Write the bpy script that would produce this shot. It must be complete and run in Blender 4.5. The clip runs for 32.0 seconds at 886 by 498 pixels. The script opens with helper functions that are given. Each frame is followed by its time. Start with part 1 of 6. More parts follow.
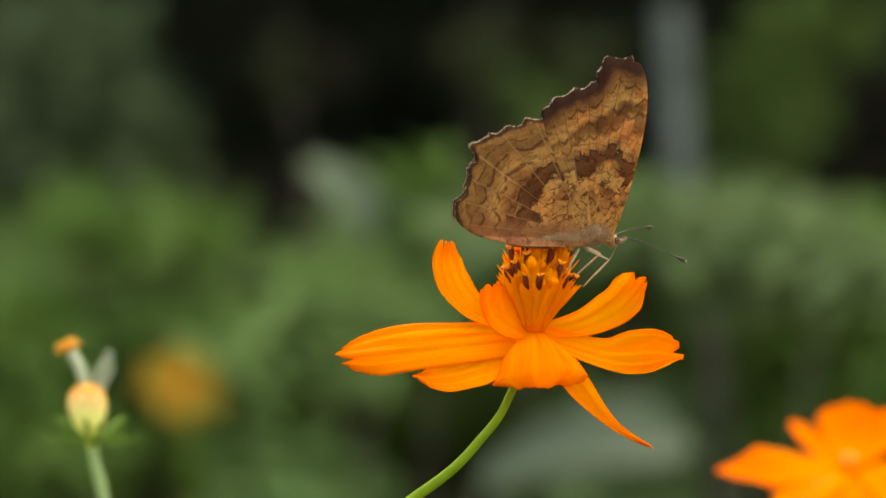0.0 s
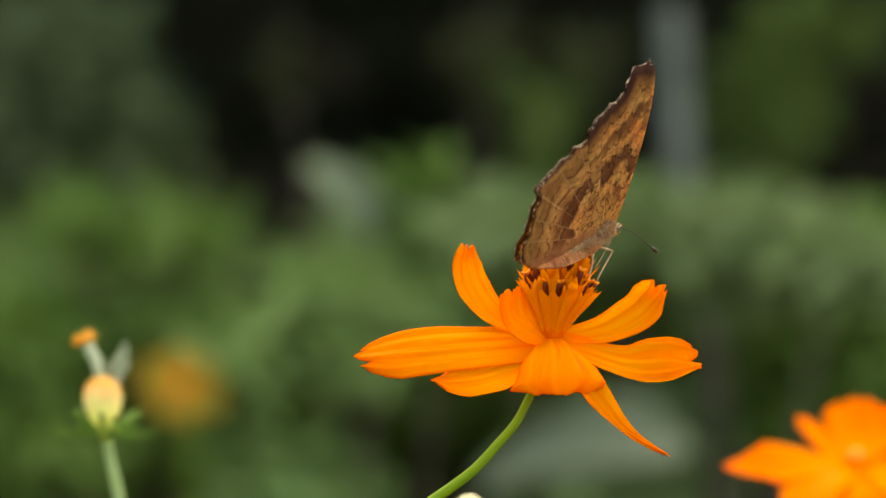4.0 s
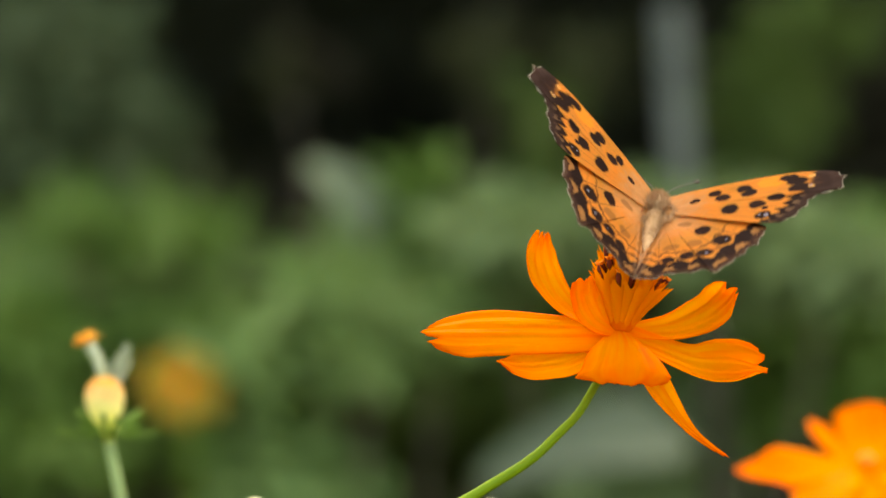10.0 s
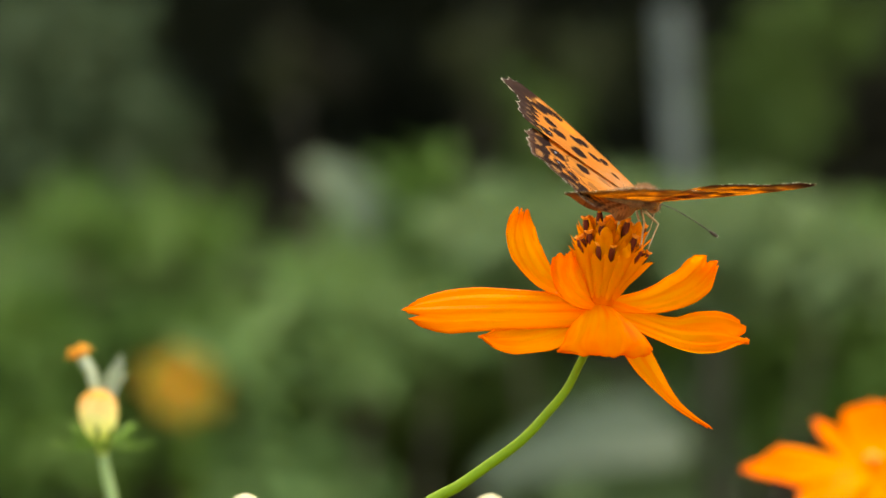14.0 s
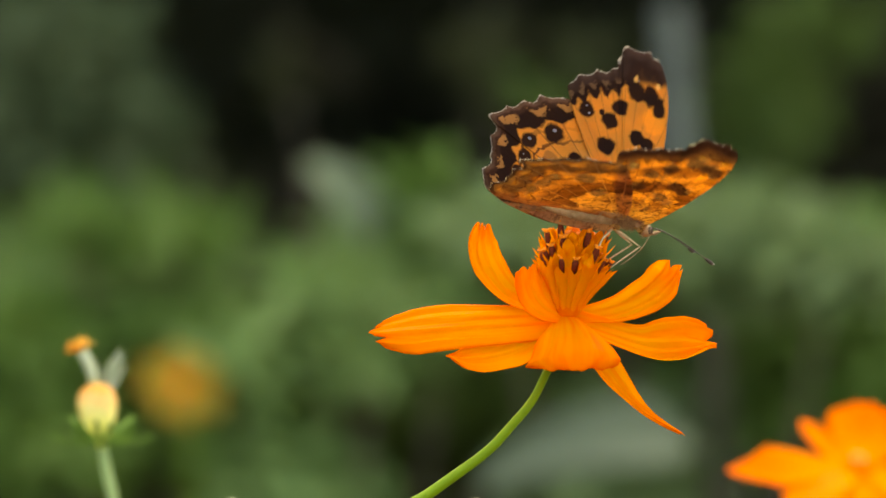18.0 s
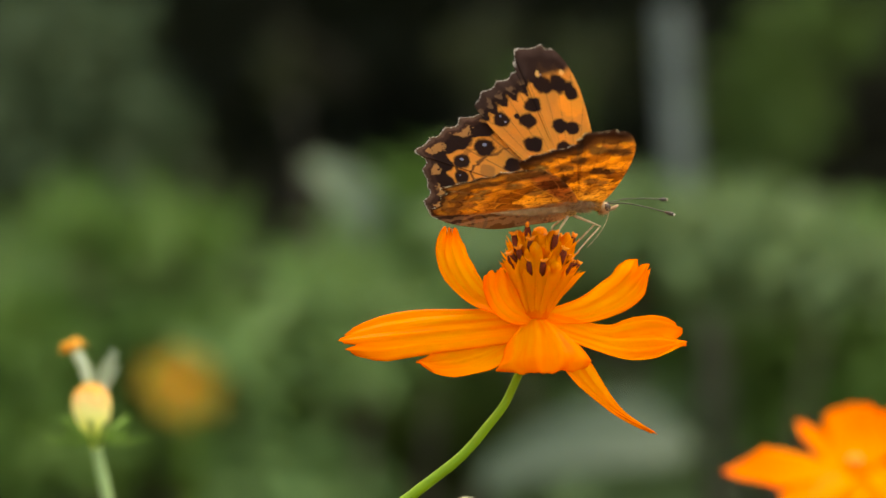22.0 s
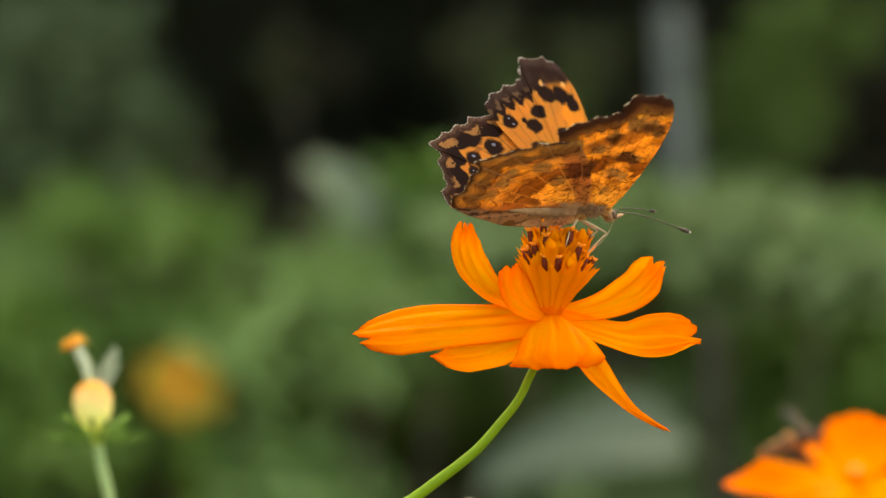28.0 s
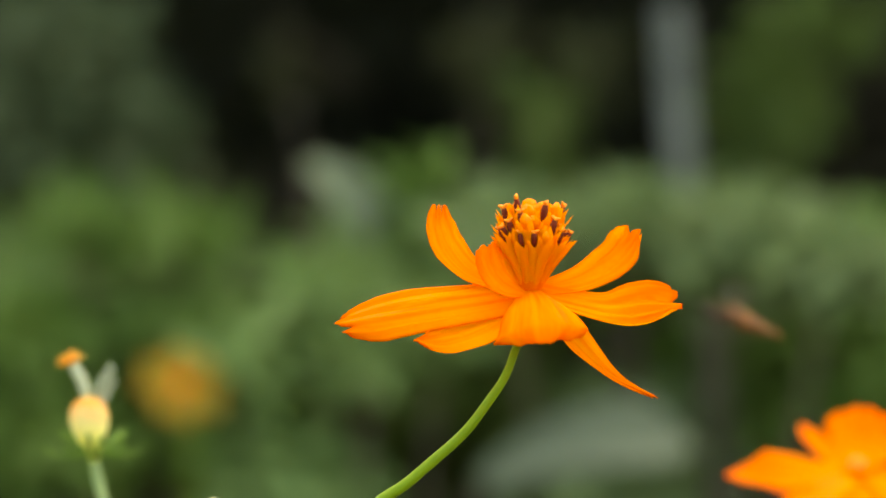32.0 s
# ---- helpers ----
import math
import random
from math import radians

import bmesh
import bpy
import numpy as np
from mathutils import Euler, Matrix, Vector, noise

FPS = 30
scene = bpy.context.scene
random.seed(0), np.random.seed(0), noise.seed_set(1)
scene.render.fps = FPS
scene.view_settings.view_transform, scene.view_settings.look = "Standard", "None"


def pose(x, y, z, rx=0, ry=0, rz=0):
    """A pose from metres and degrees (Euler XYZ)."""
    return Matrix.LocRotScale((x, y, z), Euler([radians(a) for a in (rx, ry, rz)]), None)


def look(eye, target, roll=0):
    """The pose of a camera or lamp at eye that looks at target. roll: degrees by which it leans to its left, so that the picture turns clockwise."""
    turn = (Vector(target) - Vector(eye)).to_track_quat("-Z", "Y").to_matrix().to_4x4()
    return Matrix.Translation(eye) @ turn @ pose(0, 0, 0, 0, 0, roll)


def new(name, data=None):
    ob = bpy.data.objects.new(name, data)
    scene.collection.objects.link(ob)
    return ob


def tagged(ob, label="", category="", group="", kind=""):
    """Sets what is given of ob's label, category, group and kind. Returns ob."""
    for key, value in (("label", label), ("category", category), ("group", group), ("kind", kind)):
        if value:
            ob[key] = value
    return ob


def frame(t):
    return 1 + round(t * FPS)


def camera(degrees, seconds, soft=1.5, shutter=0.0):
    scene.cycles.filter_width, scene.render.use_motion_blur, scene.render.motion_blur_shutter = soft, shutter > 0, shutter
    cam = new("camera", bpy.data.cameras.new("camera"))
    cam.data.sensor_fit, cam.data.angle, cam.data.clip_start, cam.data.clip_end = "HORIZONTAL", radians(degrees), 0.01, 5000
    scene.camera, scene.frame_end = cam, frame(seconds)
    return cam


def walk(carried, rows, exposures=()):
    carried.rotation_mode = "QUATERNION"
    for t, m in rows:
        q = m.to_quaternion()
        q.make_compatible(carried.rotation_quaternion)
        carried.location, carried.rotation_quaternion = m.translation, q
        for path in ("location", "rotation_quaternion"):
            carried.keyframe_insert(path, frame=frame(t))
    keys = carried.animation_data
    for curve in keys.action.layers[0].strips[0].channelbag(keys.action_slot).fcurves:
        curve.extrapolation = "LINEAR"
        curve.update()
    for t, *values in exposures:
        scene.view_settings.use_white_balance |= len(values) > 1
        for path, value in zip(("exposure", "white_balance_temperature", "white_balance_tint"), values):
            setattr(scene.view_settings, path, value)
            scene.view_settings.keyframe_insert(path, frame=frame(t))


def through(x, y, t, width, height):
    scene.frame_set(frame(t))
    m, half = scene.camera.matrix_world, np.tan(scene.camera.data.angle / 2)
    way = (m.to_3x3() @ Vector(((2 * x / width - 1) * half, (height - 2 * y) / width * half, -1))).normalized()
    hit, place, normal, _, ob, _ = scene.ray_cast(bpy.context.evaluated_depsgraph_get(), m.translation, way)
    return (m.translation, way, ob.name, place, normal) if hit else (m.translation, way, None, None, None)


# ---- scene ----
# A still camera on a tripod, close before a cosmos bed.
cam = camera(16.0, 32.0, shutter=0.5)
STAND = look((0, -0.5, 0.8), (0, 0, 0.8))
walk(cam, [(0.0, STAND), (32.0, STAND)], exposures=[(0.0, 2.36, 9000, 8), (7.0, 2.42, 9000, 8), (12.0, 2.6, 9000, 8), (17.0, 2.62, 9000, 8), (19.0, 2.47, 9000, 8), (32.0, 2.52, 9000, 8)])
cam.data.dof.use_dof = True
cam.data.dof.focus_distance = 0.496
cam.data.dof.aperture_fstop = 12.5
cam.data.dof.aperture_blades = 0

# ---- light: bright overcast daylight from above ----
world = bpy.data.worlds.new("sky")
scene.world = world
world.use_nodes = True
wn = world.node_tree
sky = wn.nodes.new("ShaderNodeTexSky")
sky.sky_type = "NISHITA"
sky.sun_disc = False
sky.sun_elevation = radians(59)
sky.sun_rotation = radians(20)
wn.links.new(sky.outputs[0], wn.nodes["Background"].inputs["Color"])
wn.nodes["Background"].inputs["Strength"].default_value = 0.15
sun_data = bpy.data.lights.new("sun", "SUN")
sun_data.energy = 1.5
sun_data.angle = radians(115)
sun_data.color = (1.0, 0.95, 0.87)
sun = new("sun", sun_data)
sun.matrix_world = look((0.5, 1.4, 3.3), (0, 0, 0.8))

S = 8.963e-5  # metres per unit of the insect's and the flower's plan


# ---- material helpers ----
class Tree:
    """A node material in the making."""

    def __init__(self, name, rough=0.5, spec=0.4):
        self.mat = bpy.data.materials.new(name)
        self.mat.use_nodes = True
        self.t = self.mat.node_tree
        self.bsdf = self.t.nodes["Principled BSDF"]
        self.bsdf.inputs["Roughness"].default_value = rough
        self.bsdf.inputs["Specular IOR Level"].default_value = spec

    def node(self, kind):
        return self.t.nodes.new("ShaderNode" + kind)

    def put(self, socket, value):
        if isinstance(value, bpy.types.NodeSocket):
            self.t.links.new(value, socket)
        elif isinstance(value, tuple) and len(value) == 3 and socket.type == "RGBA":
            socket.default_value = (*value, 1)
        else:
            socket.default_value = value

    def coord(self, which="Object"):
        return self.node("TexCoord").outputs[which]

    def xyz(self, vec):
        n = self.node("SeparateXYZ")
        self.put(n.inputs[0], vec)
        return n.outputs[0], n.outputs[1], n.outputs[2]

    def math(self, op, a, b=0.0, c=0.0):
        n = self.node("Math")
        n.operation = op
        for s, v in zip(n.inputs, (a, b, c)):
            self.put(s, v)
        return n.outputs[0]

    def vmath(self, op, a, b=(0, 0, 0)):
        n = self.node("VectorMath")
        n.operation = op
        self.put(n.inputs[0], a)
        self.put(n.inputs[1], b)
        return n.outputs["Value"] if op in ("LENGTH", "DISTANCE", "DOT_PRODUCT") else n.outputs[0]

    def noise(self, scale, detail=3.0, vec=None, rough=0.55):
        n = self.node("TexNoise")
        self.put(n.inputs["Vector"], self.coord() if vec is None else vec)
        n.inputs["Scale"].default_value = scale
        n.inputs["Detail"].default_value = detail
        n.inputs["Roughness"].default_value = rough
        return n.outputs["Fac"]

    def cells(self, scale, vec=None, feature="DISTANCE_TO_EDGE"):
        n = self.node("TexVoronoi")
        n.feature = feature
        self.put(n.inputs["Vector"], self.coord() if vec is None else vec)
        n.inputs["Scale"].default_value = scale
        return n.outputs["Distance"]

    def step(self, x, lo, hi):
        n = self.node("MapRange")
        n.interpolation_type = "SMOOTHSTEP"
        self.put(n.inputs["Value"], x)
        n.inputs["From Min"].default_value = lo
        n.inputs["From Max"].default_value = hi
        return n.outputs[0]

    def ramp(self, x, stops):
        n = self.node("ValToRGB")
        self.put(n.inputs[0], x)
        el = n.color_ramp.elements
        while len(el) < len(stops):
            el.new(0.5)
        for e, (pos, col) in zip(el, stops):
            e.position, e.color = pos, (*col, 1)
        return n.outputs[0]

    def mix(self, f, a, b, blend="MIX"):
        n = self.node("Mix")
        n.data_type, n.blend_type = "RGBA", blend
        self.put(n.inputs[0], f)
        self.put(n.inputs[6], a)
        self.put(n.inputs[7], b)
        return n.outputs[2]

    def bump(self, height, distance, strength=0.6):
        n = self.node("Bump")
        n.inputs["Strength"].default_value = strength
        n.inputs["Distance"].default_value = distance
        self.put(n.inputs["Height"], height)
        self.put(self.bsdf.inputs["Normal"], n.outputs[0])
        return n.outputs[0]

    def color(self, value, through=0.0, glow_color=None):
        """Base colour, and the share of light that passes through a thin sheet."""
        self.put(self.bsdf.inputs["Base Color"], value)
        if through:
            tr = self.node("BsdfTranslucent")
            self.put(tr.inputs["Color"], value if glow_color is None else glow_color)
            mx = self.node("MixShader")
            mx.inputs[0].default_value = through
            out = self.t.nodes["Material Output"]
            self.t.links.new(self.bsdf.outputs[0], mx.inputs[1])
            self.t.links.new(tr.outputs[0], mx.inputs[2])
            self.t.links.new(mx.outputs[0], out.inputs["Surface"])
        return self.mat


def petal_material(name, body, edge, root):
    m = Tree(name, 0.6, 0.06)
    u, v, _ = m.xyz(m.coord("UV"))
    w = m.math("ABSOLUTE", m.math("MULTIPLY_ADD", v, 2.0, -1.0))
    wob = m.noise(260, 4)
    rim = m.step(m.math("ADD", m.math("MAXIMUM", m.math("POWER", w, 3.0), m.math("POWER", u, 7.0)), m.math("MULTIPLY", wob, 0.35)), 0.74, 1.35)
    st = m.node("CombineXYZ")
    m.put(st.inputs[0], m.math("MULTIPLY", u, 1.1))
    m.put(st.inputs[1], m.math("MULTIPLY", v, 19.0))
    one = m.math("MULTIPLY", m.node("ObjectInfo").outputs["Random"], 37.0)
    m.put(st.inputs[2], one)
    streak = m.noise(1.0, 3, st.outputs[0])
    st2 = m.node("CombineXYZ")
    m.put(st2.inputs[0], m.math("MULTIPLY", u, 1.6))
    m.put(st2.inputs[1], m.math("MULTIPLY", v, 7.0))
    m.put(st2.inputs[2], one)
    broad = m.noise(1.0, 2, st2.outputs[0])
    c = m.mix(m.step(u, 0.0, 0.35), root, body)
    c = m.mix(m.math("MULTIPLY", m.step(u, 0.3, 1.05), 0.42), c, edge)
    c = m.mix(m.math("MULTIPLY", rim, 0.6), c, edge)
    c = m.mix(m.math("MULTIPLY", m.step(streak, 0.45, 0.8), 0.18), c, edge)
    c = m.mix(m.math("MULTIPLY", m.step(broad, 0.4, 0.8), 0.45), c, edge)
    m.bump(m.math("ADD", streak, m.noise(2500, 2)), 0.00022, 0.4)
    return m.color(c, 0.6, m.vmath("MULTIPLY", c, (1.0, 3.0, 1.0)))


def leaf_material(name, a, b, through=0.3):
    m = Tree(name, 0.7, 0.15)
    isl = m.node("NewGeometry").outputs["Random Per Island"]
    c = m.mix(isl, a, b)
    c = m.mix(m.math("MULTIPLY", m.noise(40, 3), 0.5), c, tuple(0.55 * x for x in a))
    return m.color(c, through)


def stem_material(name, a, b):
    m = Tree(name, 0.55, 0.15)
    c = m.mix(m.noise(500, 4), a, b)
    m.bump(m.noise(900, 2), 0.0001, 0.4)
    return m.color(c)


def plain_material(name, a, b, scale, rough=0.6, through=0.0):
    m = Tree(name, rough, 0.15)
    n = m.noise(scale, 5)
    m.bump(n, 0.15 / scale, 0.5)
    return m.color(m.mix(m.step(n, 0.3, 0.7), a, b), through)


PETAL = petal_material("orange_petal", (1.0, 0.28, 0.0), (1.0, 0.09, 0.0), (1.0, 0.26, 0.0))
PETAL_TWO = petal_material("golden_orange_petal", (1.0, 0.265, 0.0), (1.0, 0.12, 0.0), (1.0, 0.27, 0.0))
# Far petals are set dimmer; the orange is dulled to read as haze.
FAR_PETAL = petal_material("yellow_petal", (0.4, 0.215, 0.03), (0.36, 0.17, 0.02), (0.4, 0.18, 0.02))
DULLED_PETAL = petal_material("dull_orange_petal", (0.2, 0.078, 0.02), (0.17, 0.06, 0.015), (0.18, 0.06, 0.015))
FLORET = plain_material("golden_floret", (1.0, 0.24, 0.0), (1.0, 0.37, 0.002), 700, 0.5, 0.4)
FLORET_TUBE = plain_material("dull_orange_floret_tube", (0.9, 0.17, 0.003), (1.0, 0.25, 0.004), 500, 0.6, 0.4)
PALE_FLORET = plain_material("peach_floret", (1.0, 0.4, 0.03), (1.0, 0.48, 0.07), 700, 0.5, 0.25)
ANTHER = plain_material("dark_anther", (0.08, 0.01, 0.004), (0.19, 0.028, 0.006), 1500, 0.85)
POLLEN = plain_material("orange_pollen", (0.85, 0.16, 0.01), (0.9, 0.3, 0.02), 1500)
GREEN_STEM = stem_material("green_stem", (0.11, 0.185, 0.004), (0.17, 0.25, 0.008))
PALE_STEM = stem_material("pale_stem", (0.2, 0.28, 0.09), (0.28, 0.35, 0.14))
PEACH = plain_material("peach_bud_petal", (0.9, 0.6, 0.22), (0.9, 0.45, 0.12), 500, 0.6, 0.2)
CALYX = stem_material("green_calyx", (0.075, 0.165, 0.014), (0.12, 0.22, 0.024))
BUD_PALE = plain_material("pale_cream_bud", (0.42, 0.38, 0.2), (0.5, 0.45, 0.27), 500, 0.5, 0.2)
BUD_TIP = plain_material("orange_bud_tip", (0.9, 0.38, 0.03), (0.85, 0.5, 0.1), 500, 0.6, 0.2)
DRY = plain_material("dry_style", (0.5, 0.54, 0.38), (0.44, 0.46, 0.24), 600, 0.7, 0.2)
LEAF_MID = leaf_material("green_leaf", (0.072, 0.138, 0.023), (0.104, 0.182, 0.036))
# Shade is put into the next two greens, for plants standing dim.
LEAF_SHADED = leaf_material("green_shaded_leaf", (0.058, 0.098, 0.018), (0.085, 0.128, 0.026), 0.25)
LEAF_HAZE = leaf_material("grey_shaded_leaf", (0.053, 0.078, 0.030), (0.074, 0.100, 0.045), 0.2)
LEAF_GREY = leaf_material("grey_green_leaf", (0.122, 0.205, 0.056), (0.162, 0.25, 0.08))
LEAF_SOFT = leaf_material("soft_grey_leaf", (0.118, 0.178, 0.062), (0.156, 0.22, 0.086))
LEAF_PALE = leaf_material("pale_leaf", (0.13, 0.168, 0.092), (0.165, 0.2, 0.118))
LEAF_DULL = leaf_material("dull_grey_leaf", (0.081, 0.108, 0.064), (0.11, 0.135, 0.084))
# Near-black leaf colour: the wood's deep shade is put into it.
LEAF_WOODSHADE = leaf_material("wood_shade_leaf", (0.0038, 0.0055, 0.0020), (0.0070, 0.0090, 0.0026), 0.15)
# Olive and brown leaves, darkened in the colour for the wood's shade.
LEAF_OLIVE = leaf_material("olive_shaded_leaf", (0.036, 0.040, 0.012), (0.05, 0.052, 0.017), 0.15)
LEAF_BROWN = leaf_material("brown_shaded_leaf", (0.021, 0.018, 0.010), (0.030, 0.025, 0.012), 0.1)
BARK = plain_material("bark", (0.061, 0.048, 0.031), (0.109, 0.085, 0.058), 60, 0.9)
DRY_STALK = plain_material("dried_stalk", (0.021, 0.020, 0.011), (0.036, 0.034, 0.019), 60, 0.9)
POST_GREY = plain_material("weathered_grey_post", (0.076, 0.084, 0.068), (0.116, 0.126, 0.104), 50, 0.85)
SOIL = plain_material("soil", (0.05, 0.038, 0.025), (0.09, 0.07, 0.045), 25, 0.95)


# ---- mesh helpers ----
def finish(bm, name, materials, smooth=True):
    me = bpy.data.meshes.new(name)
    bmesh.ops.recalc_face_normals(bm, faces=bm.faces)
    bm.to_mesh(me)
    bm.free()
    for m in materials if isinstance(materials, (list, tuple)) else [materials]:
        me.materials.append(m)
    if smooth:
        me.polygons.foreach_set("use_smooth", [True] * len(me.polygons))
    return me


def part(name, bm, material, parent, label="", smooth=True):
    """Links a bmesh, or a ready mesh, as one part of a thing."""
    me = finish(bm, name, material, smooth) if isinstance(bm, bmesh.types.BMesh) else bm
    ob = new(name, me)
    ob.parent = parent
    return tagged(ob, label)


def thing(name, label, category, at=(0, 0, 0), group="", kind=""):
    ob = new(name)
    ob.empty_display_size = 0.01
    ob.matrix_world = Matrix.Translation(at)
    return tagged(ob, label, category, group, kind)


def ring_tube(bm, path, radii, sides=8, cap=True, slot=0):
    """A round tube along a path of points."""
    path = [Vector(p) for p in path]
    rings = []
    side = None
    for i, p in enumerate(path):
        d = (path[min(i + 1, len(path) - 1)] - path[max(i - 1, 0)]).normalized()
        if side is None:
            side = d.orthogonal().normalized()
        side = (side - d * side.dot(d)).normalized()
        up = d.cross(side)
        r = radii[i] if isinstance(radii, (list, tuple)) else radii
        rings.append([bm.verts.new(p + r * (math.cos(a) * side + math.sin(a) * up)) for a in (2 * math.pi * k / sides for k in range(sides))])
    faces = []
    for a, b in zip(rings, rings[1:]):
        for k in range(sides):
            faces.append(bm.faces.new((a[k], a[(k + 1) % sides], b[(k + 1) % sides], b[k])))
    if cap:
        faces.append(bm.faces.new(rings[0][::-1]))
        faces.append(bm.faces.new(rings[-1]))
    for f in faces:
        f.material_index = slot
    return rings


def spline(points, n):
    """A smooth path of n points through control points."""
    pts = [Vector(p) for p in points]
    pts = [2 * pts[0] - pts[1]] + pts + [2 * pts[-1] - pts[-2]]
    out = []
    m = len(pts) - 3
    for i in range(n):
        x = i / (n - 1) * m
        k = min(int(x), m - 1)
        f = x - k
        a, b, c, d = pts[k:k + 4]
        out.append(0.5 * ((2 * b) + (c - a) * f + (2 * a - 5 * b + 4 * c - d) * f * f + (3 * b - a - 3 * c + d) * f ** 3))
    return out


def lathe(bm, profile, sides=20, axis=((0, 0, 0), (0, 0, 1)), slot=0, squash=1.0):
    """Turns (height, radius) pairs round an axis."""
    o, d = Vector(axis[0]), Vector(axis[1]).normalized()
    a = d.orthogonal().normalized()
    b = d.cross(a)
    rings = []
    for h, r in profile:
        rings.append([bm.verts.new(o + d * h + r * (math.cos(t) * a + squash * math.sin(t) * b)) for t in (2 * math.pi * k / sides for k in range(sides))])
    for p, q in zip(rings, rings[1:]):
        for k in range(sides):
            bm.faces.new((p[k], p[(k + 1) % sides], q[(k + 1) % sides], q[k])).material_index = slot
    bm.faces.new(rings[0][::-1]).material_index = slot
    bm.faces.new(rings[-1]).material_index = slot


def smooth01(x):
    x = min(1.0, max(0.0, x))
    return x * x * (3 - 2 * x)


def lerp_table(x, table):
    for (x0, y0), (x1, y1) in zip(table, table[1:]):
        if x <= x1:
            return y0 + (y1 - y0) * (x - x0) / (x1 - x0)
    return table[-1][1]


SHAPE = [(0, 0.34), (0.12, 0.5), (0.3, 0.68), (0.5, 0.88), (0.7, 1.0), (0.86, 0.98), (0.95, 0.86), (1, 0.72)]


def petal_mesh(az, e0, e1, length, width, bank=(0, 0), curl=0.15, root=0.0014, rise=0.0, lobes=0.05, seed=1, bend=0.0, tip_round=0.11, thick=0.00022, nu=26, nv=18):
    """A petal: its path leaves the middle at azimuth az, its slope goes from e0 to e1 degrees; lobed tip, folds along it, a thin thickness."""
    rnd = random.Random(seed)
    n = 60
    p = Vector((root * math.cos(radians(az)), root * math.sin(radians(az)), rise))
    path = []
    for i in range(n + 1):
        s = i / n
        e = radians(e0 + (e1 - e0) * smooth01(s * 1.05))
        a = radians(az + bend * s * s)
        path.append((p.copy(), a, e))
        p = p + Vector((math.cos(a) * math.cos(e), math.sin(a) * math.cos(e), math.sin(e))) * (length / n)
    ph = [rnd.uniform(0, 6.28) for _ in range(6)]
    bm = bmesh.new()
    uvl = bm.loops.layers.uv.new("UVMap")
    sheets = []
    for side in (0, 1):
        grid = []
        for i in range(nu + 1):
            s = i / nu
            row = []
            for j in range(nv + 1):
                w = 2 * j / nv - 1
                tip = smooth01((s - 0.55) / 0.45)
                notch = tip_round * w * w + lobes * (0.5 - 0.5 * math.cos(3 * math.pi * w + 0.5 * math.sin(ph[0]))) + 0.012 * math.sin(7 * w + ph[1]) + 0.005 * math.sin(19 * w + ph[5])
                se = s * (1 - tip * notch)
                x = se * n
                k = min(int(x), n - 1)
                f = x - k
                c = path[k][0].lerp(path[k + 1][0], f)
                a, e = path[k][1], path[k][2] + (path[k + 1][2] - path[k][2]) * f
                lat = Vector((-math.sin(a), math.cos(a), 0))
                nor = Vector((-math.cos(a) * math.sin(e), -math.sin(a) * math.sin(e), math.cos(e)))
                b = radians(bank[0] + (bank[1] - bank[0]) * s)
                lat, nor = lat * math.cos(b) + nor * math.sin(b), nor * math.cos(b) - lat * math.sin(b)
                hw = 0.5 * width * lerp_table(s, SHAPE)
                lift = curl * hw * w * w
                lift += width * (0.016 * math.cos(4 * math.pi * w + ph[2]) + 0.007 * math.cos(9 * math.pi * w + ph[3])) * smooth01(s * 1.6)
                lift += width * 0.03 * math.sin(5.5 * s + ph[4]) * w + width * 0.04 * tip * math.sin(3 * w + ph[0])
                q = c + lat * (hw * w) + nor * (lift + (side - 0.5) * thick * (1.2 - s * 0.5))
                row.append(bm.verts.new(q))
            grid.append(row)
        sheets.append(grid)
    lo, hi = sheets

    def face(vs, uv):
        f = bm.faces.new(vs)
        for lp, c in zip(f.loops, uv):
            lp[uvl].uv = c

    for i in range(nu):
        for j in range(nv):
            uv = [(i / nu, j / nv), ((i + 1) / nu, j / nv), ((i + 1) / nu, (j + 1) / nv), (i / nu, (j + 1) / nv)]
            face((hi[i][j], hi[i + 1][j], hi[i + 1][j + 1], hi[i][j + 1]), uv)
            face((lo[i][j + 1], lo[i + 1][j + 1], lo[i + 1][j], lo[i][j]), [uv[3], uv[2], uv[1], uv[0]])
    for i in range(nu):
        for j in (0, nv):
            face((lo[i][j], lo[i + 1][j], hi[i + 1][j], hi[i][j]), [(i / nu, j / nv), ((i + 1) / nu, j / nv)] * 2)
    for j in range(nv):
        face((lo[nu][j], lo[nu][j + 1], hi[nu][j + 1], hi[nu][j]), [(1, j / nv)] * 4)
        face((lo[0][j], lo[0][j + 1], hi[0][j + 1], hi[0][j]), [(0, j / nv)] * 4)
    return bm


